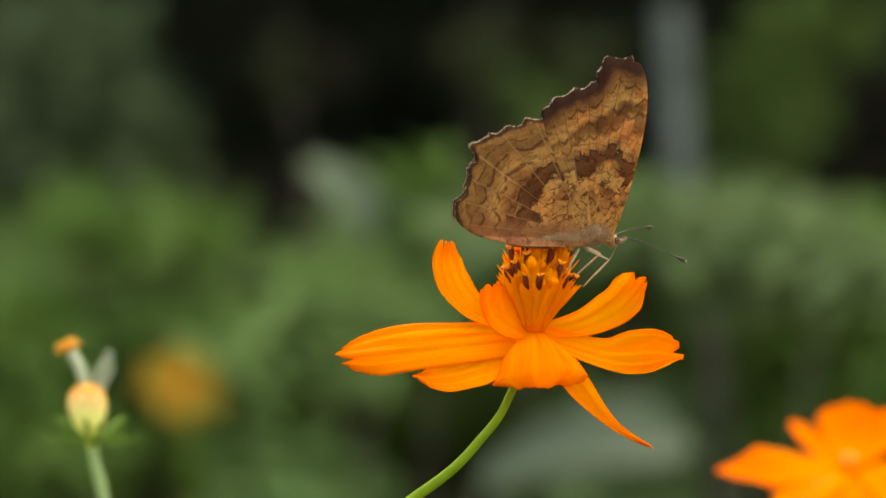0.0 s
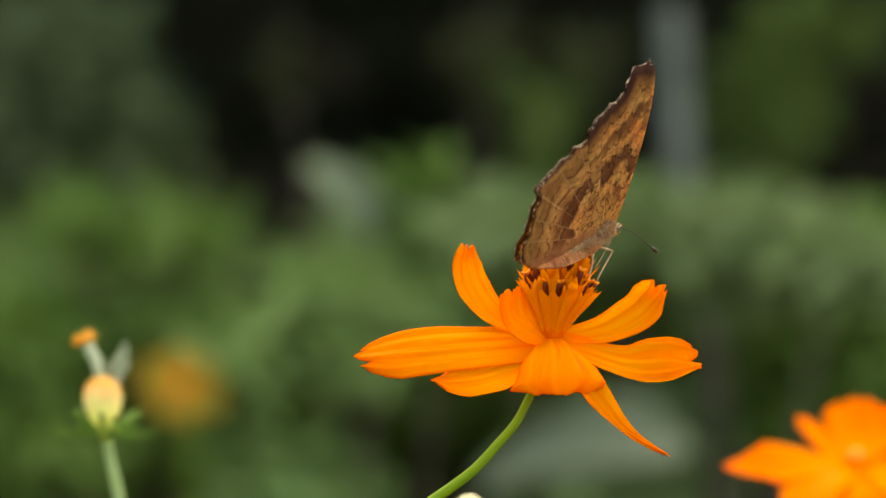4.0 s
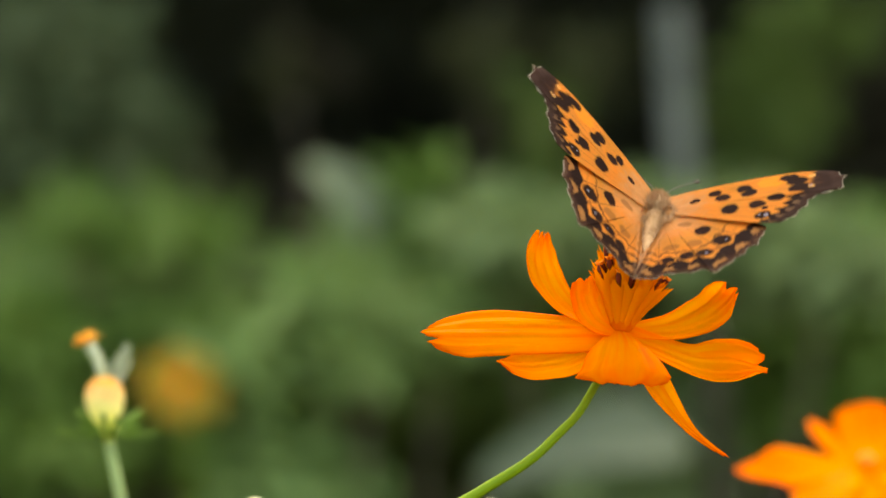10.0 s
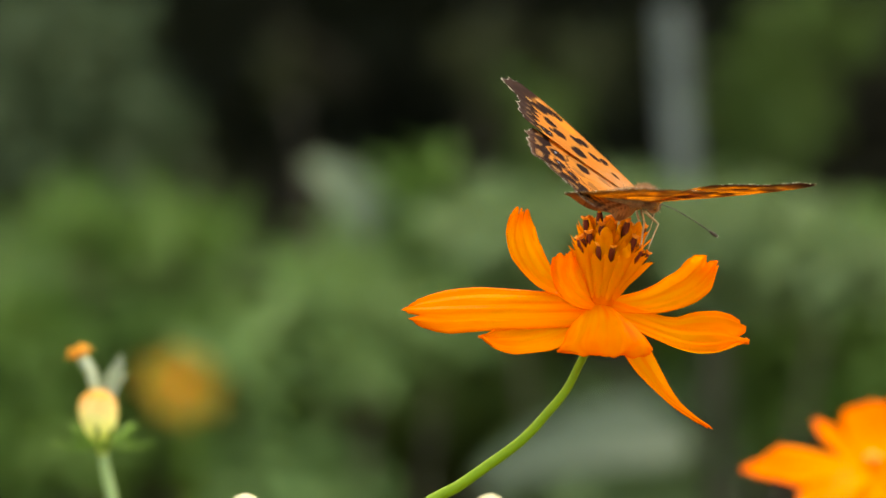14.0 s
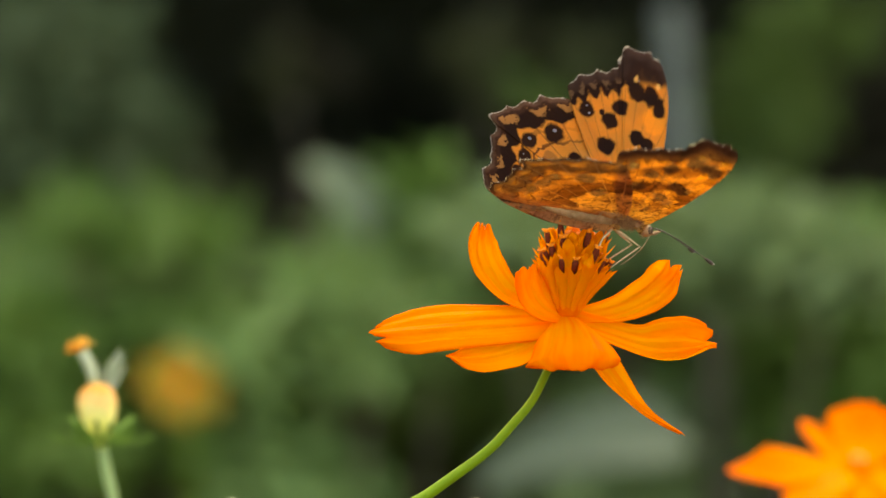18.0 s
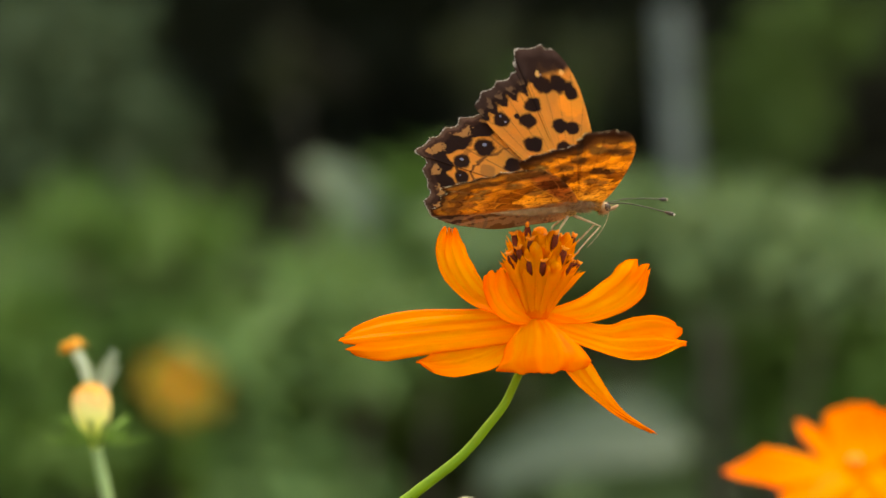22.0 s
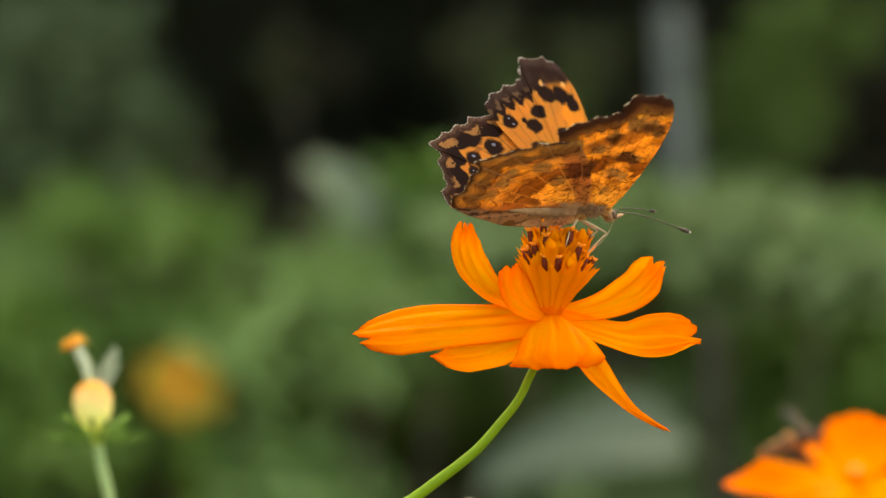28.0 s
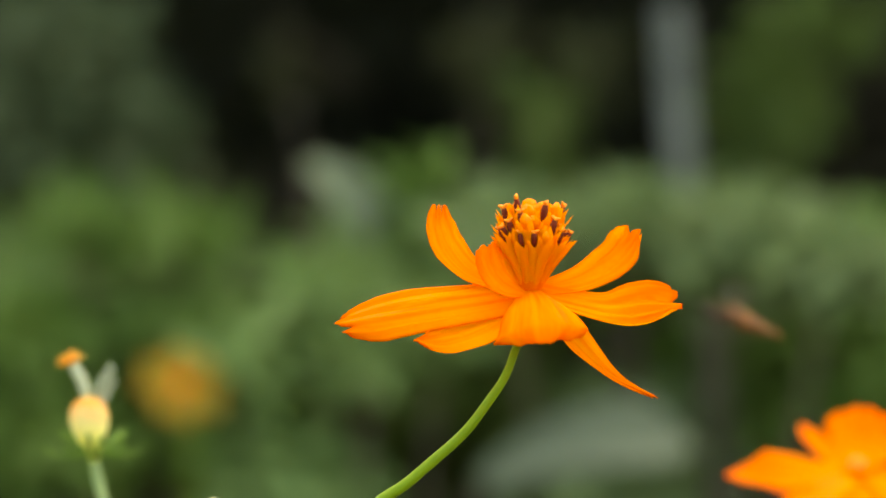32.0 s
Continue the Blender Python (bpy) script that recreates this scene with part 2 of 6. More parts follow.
def ray_petal(spine, width, faces, curl=0.15, shape=None, lobes=0.06, tip_round=0.1, seed=1, ruffle=1.0, thick=2.4, nu=34, nv=22):
    """A ray petal along a spine of plan points. faces: the way its upper side looks at the root and at the tip; curl: how far the sides lift; lobes: depth of the teeth at the tip."""
    rnd = random.Random(seed)
    shape = shape or [(0, 0.46), (0.15, 0.56), (0.35, 0.78), (0.55, 0.96), (0.75, 1.0), (0.9, 0.88), (1, 0.68)]
    n = 80
    path = spline(spine, n + 1)
    ph = [rnd.uniform(0, 6.28) for _ in range(8)]
    cuts = [(-0.36 + rnd.uniform(-0.1, 0.1), rnd.uniform(0.7, 1.2)), (0.34 + rnd.uniform(-0.12, 0.12), rnd.uniform(0.7, 1.2)), (rnd.uniform(-0.08, 0.08), rnd.uniform(0.1, 0.5))]
    bm = bmesh.new()
    uvl = bm.loops.layers.uv.new("UVMap")
    sheets = []
    for side in (0, 1):
        grid = []
        for i in range(nu + 1):
            s = i / nu
            row = []
            for j in range(nv + 1):
                w = 2 * j / nv - 1
                tip = smooth01((s - 0.6) / 0.4)
                notch = tip_round * w * w + 0.008 * math.sin(9 * w + ph[1]) + 0.006 * math.sin(23 * w + ph[5])
                for at, deep in cuts:
                    notch += lobes * deep * math.exp(-((w - at) / 0.1) ** 2)
                x = s * (1 - tip * notch) * n
                k = min(int(x), n - 1)
                c = path[k].lerp(path[k + 1], x - k)
                d = (path[min(k + 2, n)] - path[max(k - 1, 0)]).normalized()
                nor = Vector(faces[0]).lerp(Vector(faces[1]), s)
                nor = (nor - d * nor.dot(d)).normalized()
                lat = nor.cross(d)
                hw = 0.5 * width * lerp_table(s, shape) * (1 + 0.03 * math.sin(11 * s + ph[6] + 2 * w))
                lift = curl * hw * (w * w - 0.3)
                full = ruffle * width * smooth01(s * 1.5)
                lift += full * (0.022 * math.cos(3.6 * math.pi * w + ph[2]) + 0.011 * math.cos(8 * math.pi * w + ph[3]))
                lift += full * (0.03 * math.sin(5.5 * s + ph[4]) * w + 0.05 * tip * math.sin(3.2 * w + ph[0]))
                q = c + lat * (hw * w) + nor * (lift + (side - 0.5) * thick * (1.2 - s * 0.5))
                row.append(bm.verts.new(q * S))
            grid.append(row)
        sheets.append(grid)
    lo, hi = sheets

    def face(vs, uv):
        f = bm.faces.new(vs)
        for lp, c in zip(f.loops, uv):
            lp[uvl].uv = c

    for i in range(nu):
        for j in range(nv):
            uv = [(i / nu, j / nv), ((i + 1) / nu, j / nv), ((i + 1) / nu, (j + 1) / nv), (i / nu, (j + 1) / nv)]
            face((hi[i][j], hi[i + 1][j], hi[i + 1][j + 1], hi[i][j + 1]), uv)
            face((lo[i][j + 1], lo[i + 1][j + 1], lo[i + 1][j], lo[i][j]), [uv[3], uv[2], uv[1], uv[0]])
    for i in range(nu):
        for j in (0, nv):
            face((lo[i][j], lo[i + 1][j], hi[i + 1][j], hi[i][j]), [(i / nu, j / nv), ((i + 1) / nu, j / nv)] * 2)
    for j in range(nv):
        face((lo[nu][j], lo[nu][j + 1], hi[nu][j + 1], hi[nu][j]), [(1, j / nv)] * 4)
        face((lo[0][j], lo[0][j + 1], hi[0][j + 1], hi[0][j]), [(0, j / nv)] * 4)
    return bm


def floret_mesh(kind, skin=None):
    """One tube of the flower's disc, from its foot at the origin along z, 1 long. kind: open with a dark anther, or a closed bud."""
    bm = bmesh.new()
    if kind == "closed":
        lathe(bm, [(0, 0.03), (0.5, 0.05), (0.75, 0.09), (0.92, 0.095), (0.98, 0.07), (1.0, 0.03)], 8)
        return finish(bm, "floret", [skin or FLORET])
    sides = 10
    prof = [(0, 0.04), (0.5, 0.06), (0.72, 0.09), (0.86, 0.1)]
    rings = [[bm.verts.new((r * math.cos(2 * math.pi * k / sides), r * math.sin(2 * math.pi * k / sides), h)) for k in range(sides)] for h, r in prof]
    for p, q in zip(rings, rings[1:]):
        for k in range(sides):
            bm.faces.new((p[k], p[(k + 1) % sides], q[(k + 1) % sides], q[k]))
    top = rings[-1]
    for k in range(0, sides, 2):
        a = 2 * math.pi * (k + 1) / sides
        mid = bm.verts.new((0.125 * math.cos(a), 0.125 * math.sin(a), 0.93))
        end = bm.verts.new((0.142 * math.cos(a), 0.142 * math.sin(a), 1.03))
        bm.faces.new((top[k], top[(k + 1) % sides], mid))
        bm.faces.new((top[(k + 1) % sides], top[(k + 2) % sides], mid))
        bm.faces.new((top[k], mid, end))
        bm.faces.new((mid, top[(k + 2) % sides], end))
    if kind == "open":
        ring_tube(bm, [(0, 0, 0.8), (0, 0, 0.9), (0, 0, 1.0), (0, 0, 1.07)], [0.034, 0.04, 0.042, 0.03], 9, True, 1)
        for k in range(2):
            b = 3.14 * k + 0.4
            ring_tube(bm, [(0, 0, 1.05), (0.022 * math.cos(b), 0.022 * math.sin(b), 1.1), (0.055 * math.cos(b), 0.055 * math.sin(b), 1.12)], [0.02, 0.024, 0.01], 6, True, 2)
    else:
        ring_tube(bm, [(0, 0, 0.8), (0, 0, 0.98), (0.02, 0, 1.05)], [0.055, 0.07, 0.02], 7, True, 0)
    return finish(bm, "floret", [FLORET, ANTHER, POLLEN])


FLORET_OPEN, FLORET_STAR, FLORET_CLOSED, FLORET_PALE = floret_mesh("open"), floret_mesh("star"), floret_mesh("closed"), floret_mesh("closed", PALE_FLORET)


def disc(parent, count, height, spread, seed, opening=0.4, core=None, foot=0.0, lean=(0, 0, 1), at=(0, 0, 0)):
    """Florets in a golden-angle whorl that widens like a shaving brush. foot: the radius on which the florets stand; lean: the brush's axis."""
    rnd = random.Random(seed)
    bm = bmesh.new()
    a = math.tan(radians(spread * 0.8))
    base = Matrix.Translation(at) @ Vector(lean).to_track_quat("Z", "Y").to_matrix().to_4x4()
    lathe(bm, [(-0.0006, foot * 0.6 + 0.0004), (0.0006, foot + height * 0.07), (height * 0.3, foot + height * 0.3 * a), (height * 0.55, foot + height * 0.52 * a), (height * 0.72, foot * 0.8 + height * 0.4 * a), (height * 0.8, height * 0.1)], 24)
    part("disc", bm, core or FLORET_TUBE, parent).matrix_local = base
    for i in range(count):
        f = (i + 0.5) / count
        th = radians(spread) * math.sqrt(f)
        a = i * 2.39996 + rnd.uniform(-0.1, 0.1)
        ln = height * (1.0 - 0.30 * f) * rnd.uniform(0.86, 1.08)
        is_open = f > 0.12 and rnd.random() < opening * (0.45 + 0.75 * f)
        ob = part("floret", FLORET_OPEN if is_open else FLORET_STAR if f > 0.08 and opening else FLORET_PALE if core else FLORET_CLOSED, None, parent)
        d = Vector((math.sin(th) * math.cos(a), math.sin(th) * math.sin(a), math.cos(th)))
        r = foot * math.sqrt(f)
        ob.matrix_local = base @ Matrix.Translation((r * math.cos(a), r * math.sin(a), 0.0002)) @ d.to_track_quat("Z", "Y").to_matrix().to_4x4() @ Matrix.Rotation(rnd.uniform(0, 6.28), 4, "Z") @ Matrix.Diagonal((height, height, ln, 1))


# ---- ground and background ----
def ground_sheet():
    bm = bmesh.new()
    n = 60
    grid = []
    for i in range(n + 1):
        row = []
        for j in range(n + 1):
            u, v = 2 * i / n - 1, 2 * j / n - 1
            x, y = math.copysign(abs(u) ** 3, u) * 400 + u * 4, math.copysign(abs(v) ** 3, v) * 400 + v * 4
            z = 0.04 * noise.noise((x * 0.7, y * 0.7, 0)) if abs(x) < 30 and abs(y) < 30 else 0
            row.append(bm.verts.new((x, y, z)))
        grid.append(row)
    for i in range(n):
        for j in range(n):
            bm.faces.new((grid[i][j], grid[i + 1][j], grid[i + 1][j + 1], grid[i][j + 1]))
    ob = new("ground", finish(bm, "ground", SOIL))
    tagged(ob, "dark bare garden soil under the plants", "ground", kind="structure")


ground_sheet()


def leaf_cloud(name, lumps, size, seed, material, parent=None, label="", up=0.5):
    """Many small folded leaves, filled into lumps (x, y, z, rx, ry, rz, count)."""
    rng = np.random.default_rng(seed)
    shape = np.array([(0, 0, 0), (0.25, 0.16, 0.04), (0.62, 0.2, 0.03), (1, 0, -0.1), (0.62, -0.2, 0.03), (0.25, -0.16, 0.04), (0.45, 0, -0.04)])
    faces = np.array([(0, 1, 6), (1, 2, 6), (2, 3, 6), (3, 4, 6), (4, 5, 6), (5, 0, 6)])
    vs, fs, base = [], [], 0
    for x, y, z, rx, ry, rz, count in lumps:
        d = rng.normal(size=(count, 3))
        d /= np.linalg.norm(d, axis=1)[:, None]
        pos = np.array((x, y, z)) + d * np.minimum(1.5, np.abs(rng.normal(size=(count, 1))) * 0.35 + 0.42 * rng.random((count, 1))) * np.array((rx, ry, rz)) * 1.1
        fwd = rng.normal(size=(count, 3)) + 0.7 * d - np.array((0, 0, 0.25))
        fwd /= np.linalg.norm(fwd, axis=1)[:, None]
        nor = rng.normal(size=(count, 3)) * 0.7 + np.array((0, -0.25, up)) * 1.6
        nor -= fwd * np.sum(nor * fwd, axis=1)[:, None]
        nor /= np.linalg.norm(nor, axis=1)[:, None]
        lat = np.cross(nor, fwd)
        sc = size * rng.uniform(0.65, 1.3, (count, 1, 1))
        p = pos[:, None] + sc * (shape[None, :, :1] * fwd[:, None] + shape[None, :, 1:2] * lat[:, None] + shape[None, :, 2:] * nor[:, None])
        vs.append(p.reshape(-1, 3))
        fs.append((faces[None] + (np.arange(count) * 7)[:, None, None] + base).reshape(-1, 3))
        base += count * 7
    me = bpy.data.meshes.new(name)
    me.from_pydata(np.concatenate(vs).tolist(), [], np.concatenate(fs).tolist())
    me.materials.append(material)
    ob = new(name, me)
    ob.parent = parent
    return tagged(ob, label, kind="stuff")


def place(px, py, d):
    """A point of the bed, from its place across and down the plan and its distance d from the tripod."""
    k = S * d / 0.5
    return Vector(((px - 784) * k, d - 0.5, 0.8 + (441 - py) * k))


def shrub(label, lumps, d, material, size, seed):
    """A shrub: woody stems from the ground and leafy lumps; lumps are (px, py, half width, half height, depth, count) at distance d."""
    k = S * d / 0.5
    world_lumps = []
    foot = place(sum(q[0] for q in lumps) / len(lumps), 441, d + 0.03)
    root = thing("shrub", label, "shrub", (foot.x, foot.y, 0.0), "shrubs of the bed")
    rnd = random.Random(seed)
    for px, py, w, h, dep, count in lumps:
        c = place(px, py, d) + Vector((0, rnd.uniform(-0.05, 0.05), 0)) - Vector((foot.x, foot.y, 0))
        world_lumps.append((c.x, c.y, c.z, w * k, dep, h * k, int(count * 5)))
        bm = bmesh.new()
        ring_tube(bm, spline([(rnd.uniform(-0.03, 0.03), rnd.uniform(-0.03, 0.03), -0.03), (c.x * 0.3, c.y * 0.5, c.z * 0.5), c], 9), [0.006 - 0.0005 * i for i in range(9)], 6)
        part("stem", bm, BARK, root)
    for i in range(7):
        world_lumps.append((rnd.uniform(-0.09, 0.09), rnd.uniform(-0.06, 0.08), 0.08 + 0.068 * i, 0.13, 0.1, 0.08, 90))
    leaf_cloud("foliage", world_lumps, size * 0.45, seed, material, root)
    return root


shrub("leafy green shrub in soft shade", [(150, 395, 130, 50, 0.1, 34), (330, 420, 90, 45, 0.1, 22), (60, 590, 190, 70, 0.12, 90), (330, 600, 150, 70, 0.12, 90), (120, 770, 220, 110, 0.14, 190), (440, 715, 110, 110, 0.12, 110)], 1.9, LEAF_MID, 0.05, 11)
shrub("light green shrub with broad soft leaves", [(80, 490, 150, 55, 0.1, 80), (290, 480, 120, 48, 0.1, 60), (210, 530, 230, 50, 0.1, 90), (640, 490, 105, 75, 0.12, 100)], 2.05, LEAF_GREY, 0.055, 12)
shrub("yellow-green young shoot above the other leaves", [(742, 345, 55, 52, 0.06, 36), (800, 440, 70, 60, 0.08, 40)], 2.0, LEAF_MID, 0.05, 19)
shrub("green shrub beside a grey post", [(1050, 455, 150, 80, 0.12, 120), (1320, 470, 150, 75, 0.14, 190), (1530, 500, 110, 100, 0.12, 190), (1480, 630, 140, 100, 0.12, 270), (1540, 570, 70, 50, 0.1, 70), (1400, 560, 120, 60, 0.12, 150)], 2.0, LEAF_MID, 0.055, 13)
shrub("dark green shrub deep in the bed", [(1350, 690, 110, 100, 0.14, 130), (1390, 600, 90, 70, 0.12, 80), (1200, 640, 80, 90, 0.12, 40)], 1.95, LEAF_MID, 0.055, 20)
shrub("grey-green shrub with pale leaves", [(1460, 460, 120, 50, 0.1, 45), (1130, 790, 170, 85, 0.1, 170), (1110, 860, 150, 60, 0.1, 130), (1000, 830, 140, 70, 0.1, 60), (880, 410, 90, 55, 0.1, 45), (1110, 400, 100, 50, 0.1, 55), (1310, 395, 70, 45, 0.1, 45), (1270, 490, 110, 40, 0.1, 40)], 1.85, LEAF_SOFT, 0.06, 14)
shrub("dark green shrub low in the bed", [(640, 650, 190, 150, 0.14, 190), (850, 650, 160, 150, 0.14, 150), (620, 820, 180, 90, 0.12, 120), (730, 800, 110, 110, 0.12, 120)], 2.0, LEAF_SHADED, 0.06, 15)
shrub("soft grey-green herb between the shrubs", [(655, 640, 80, 40, 0.08, 8), (420, 650, 110, 70, 0.08, 18), (580, 520, 80, 50, 0.08, 40), (520, 840, 140, 55, 0.08, 55), (790, 560, 90, 60, 0.08, 30)], 1.8, LEAF_GREY, 0.06, 18)

# These back bushes carry their shade in the leaf colour.
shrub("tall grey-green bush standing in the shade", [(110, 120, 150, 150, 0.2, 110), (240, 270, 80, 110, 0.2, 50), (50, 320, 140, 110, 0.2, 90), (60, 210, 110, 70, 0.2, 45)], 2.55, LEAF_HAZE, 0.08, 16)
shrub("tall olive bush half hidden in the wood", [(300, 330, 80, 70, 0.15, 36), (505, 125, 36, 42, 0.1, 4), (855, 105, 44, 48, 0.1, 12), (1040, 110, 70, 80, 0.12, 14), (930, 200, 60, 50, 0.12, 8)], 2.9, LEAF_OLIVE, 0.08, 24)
shrub("tall dim green bush before the wood", [(1365, 180, 90, 160, 0.2, 40), (1440, 60, 70, 60, 0.2, 16), (970, 230, 70, 100, 0.2, 12)], 2.7, LEAF_SHADED, 0.08, 17)


def broad_leaf(label, at, length, width, rot, material):
    bm = petal_mesh(0, 20, -35, length, width, (0, 0), 0.25, 0.0, lobes=0.0, seed=5, thick=0.0006, nu=14, nv=10)
    root = thing("broad_leaf_plant", label, "plant", (at.x, at.y, 0.0), "broad-leaved plants")
    ob = part("leaf", bm, material, root)
    ob.matrix_local = pose(0, 0, at.z, *rot)
    bm = bmesh.new()
    ring_tube(bm, spline([(0, 0.01, -0.03), (0.015, 0.01, at.z * 0.5), (0, 0, at.z)], 8), 0.0011, 6)
    part("stem", bm, BARK, root)


broad_leaf("pale broad leaf catching the sky light", place(545, 290, 1.85), 0.062, 0.034, (55, 42, 0), LEAF_PALE)
broad_leaf("large pale grey-green leaf low in the bed", place(850, 858, 1.68), 0.125, 0.045, (52, -16, 0), LEAF_DULL)

# the wood behind, its shade put into the leaf colour
leaf_cloud("far_woods", [(x, 3.6 + 0.5 * (i % 2), z, 0.5, 0.45, 0.5, 420) for i, x in enumerate([-2.4, -1.8, -1.2, -0.6, 0, 0.6, 1.2, 1.8, 2.4]) for z in (0.3, 1.0, 1.7, 2.4)], 0.09, 21, LEAF_WOODSHADE, None, "dense leaves of the wood behind the bed, coloured with its shade")
# Unseen boughs, added overhead to keep sky and sun off the wood.
leaf_cloud("shade_boughs", [(x, y, 1.75, 0.6, 0.4, 0.25, 520) for x in (-2.4, -1.6, -0.8, 0, 0.8, 1.6, 2.4) for y in (2.3, 2.9, 3.5, 4.1)], 0.1, 22, LEAF_WOODSHADE, None, "added unseen boughs that keep light off the wood")
leaf_cloud("brown_thicket", [(0.47, 3.0, 0.97, 0.07, 0.1, 0.2, 300), (-0.155, 3.0, 1.0, 0.025, 0.08, 0.05, 14), (0.06, 3.0, 1.0, 0.04, 0.1, 0.1, 26), (-0.19, 3.0, 0.83, 0.03, 0.08, 0.04, 24)], 0.07, 23, LEAF_BROWN, None, "withered brown leaves, the wood's shade put into their colour")


# Added sheet in the wood's shade colour; it closes off the horizon light.
def shade_backdrop():
    bm = bmesh.new()
    n = 40
    rows = []
    for i in range(n + 1):
        a = math.pi * (i / n)
        x, y = 9 * math.cos(a), 2 + 3.2 * math.sin(a)
        rows.append([bm.verts.new((x, y + 0.4 * noise.noise((x, z, 3)), z)) for z in (-0.1, 1.2, 2.4, 3.6, 5.0)])
    for a, b in zip(rows, rows[1:]):
        for k in range(4):
            bm.faces.new((a[k], b[k], b[k + 1], a[k + 1]))
    ob = new("backdrop", finish(bm, "backdrop", LEAF_WOODSHADE))
    tagged(ob, "added dark sheet, coloured as the wood's shade, closing the view", "backdrop", kind="structure")


shade_backdrop()


def garden_post():
    top, low = place(1188, 8, 2.5), place(1212, 420, 2.5)
    d = (top - low).normalized()
    foot = low - d * (low.z / d.z)
    root = thing("garden_post", "weathered grey round garden post, slightly leaning", "post", foot)
    bm = bmesh.new()
    ln = (top - foot).length
    lathe(bm, [(-0.05, 0.0118), (0, 0.0118), (ln * 0.5, 0.0116), (ln - 0.006, 0.0113), (ln - 0.001, 0.0095), (ln, 0.0075)], 24, ((0, 0, 0), d))
    part("shaft", bm, POST_GREY, root)


garden_post()


def dead_stalk():
    root = thing("dead_stalk", "brown dried plant stalk standing in the bed", "stalk", place(1270, 441, 1.75) * Vector((1, 1, 0)))
    bm = bmesh.new()
    h = place(0, 560, 1.75).z
    ring_tube(bm, spline([(0.004, 0, -0.03), (-0.004, 0, 0.3), (0.0, 0, h - 0.1), (-0.006, 0, h)], 12), [0.0088 - 0.00025 * i for i in range(12)], 10)
    part("stalk", bm, DRY_STALK, root)
    for z in (h - 0.05, h - 0.16, h - 0.3):
        bm = bmesh.new()
        lathe(bm, [(-0.006, 0.0075), (-0.002, 0.0092), (0.002, 0.0092), (0.006, 0.0075)], 14, ((-0.002, 0, z), (0, 0, 1)))
        part("node", bm, DRY_STALK, root)


dead_stalk()


# ---- the plants in front ----
def cup_mesh(r, h):
    bm = bmesh.new()
    lathe(bm, [(-h, r * 0.6), (-h * 0.8, r * 0.95), (-h * 0.6, r), (-h * 0.45, r * 0.8)], 18)
    return bm


def sepals(parent, count, length, width, e0, e1, z, seed):
    for i in range(count):
        bm = petal_mesh(360 * i / count + 13 * math.sin(i * 2.3), e0 + 8 * math.sin(i * 1.7), e1 + 10 * math.cos(i * 2.9), length, width, curl=0.4, root=0.0012, lobes=0.0, seed=seed + i, nu=8, nv=4)
        part("sepal", bm, CALYX, parent).matrix_local = Matrix.Translation((0, 0, z))


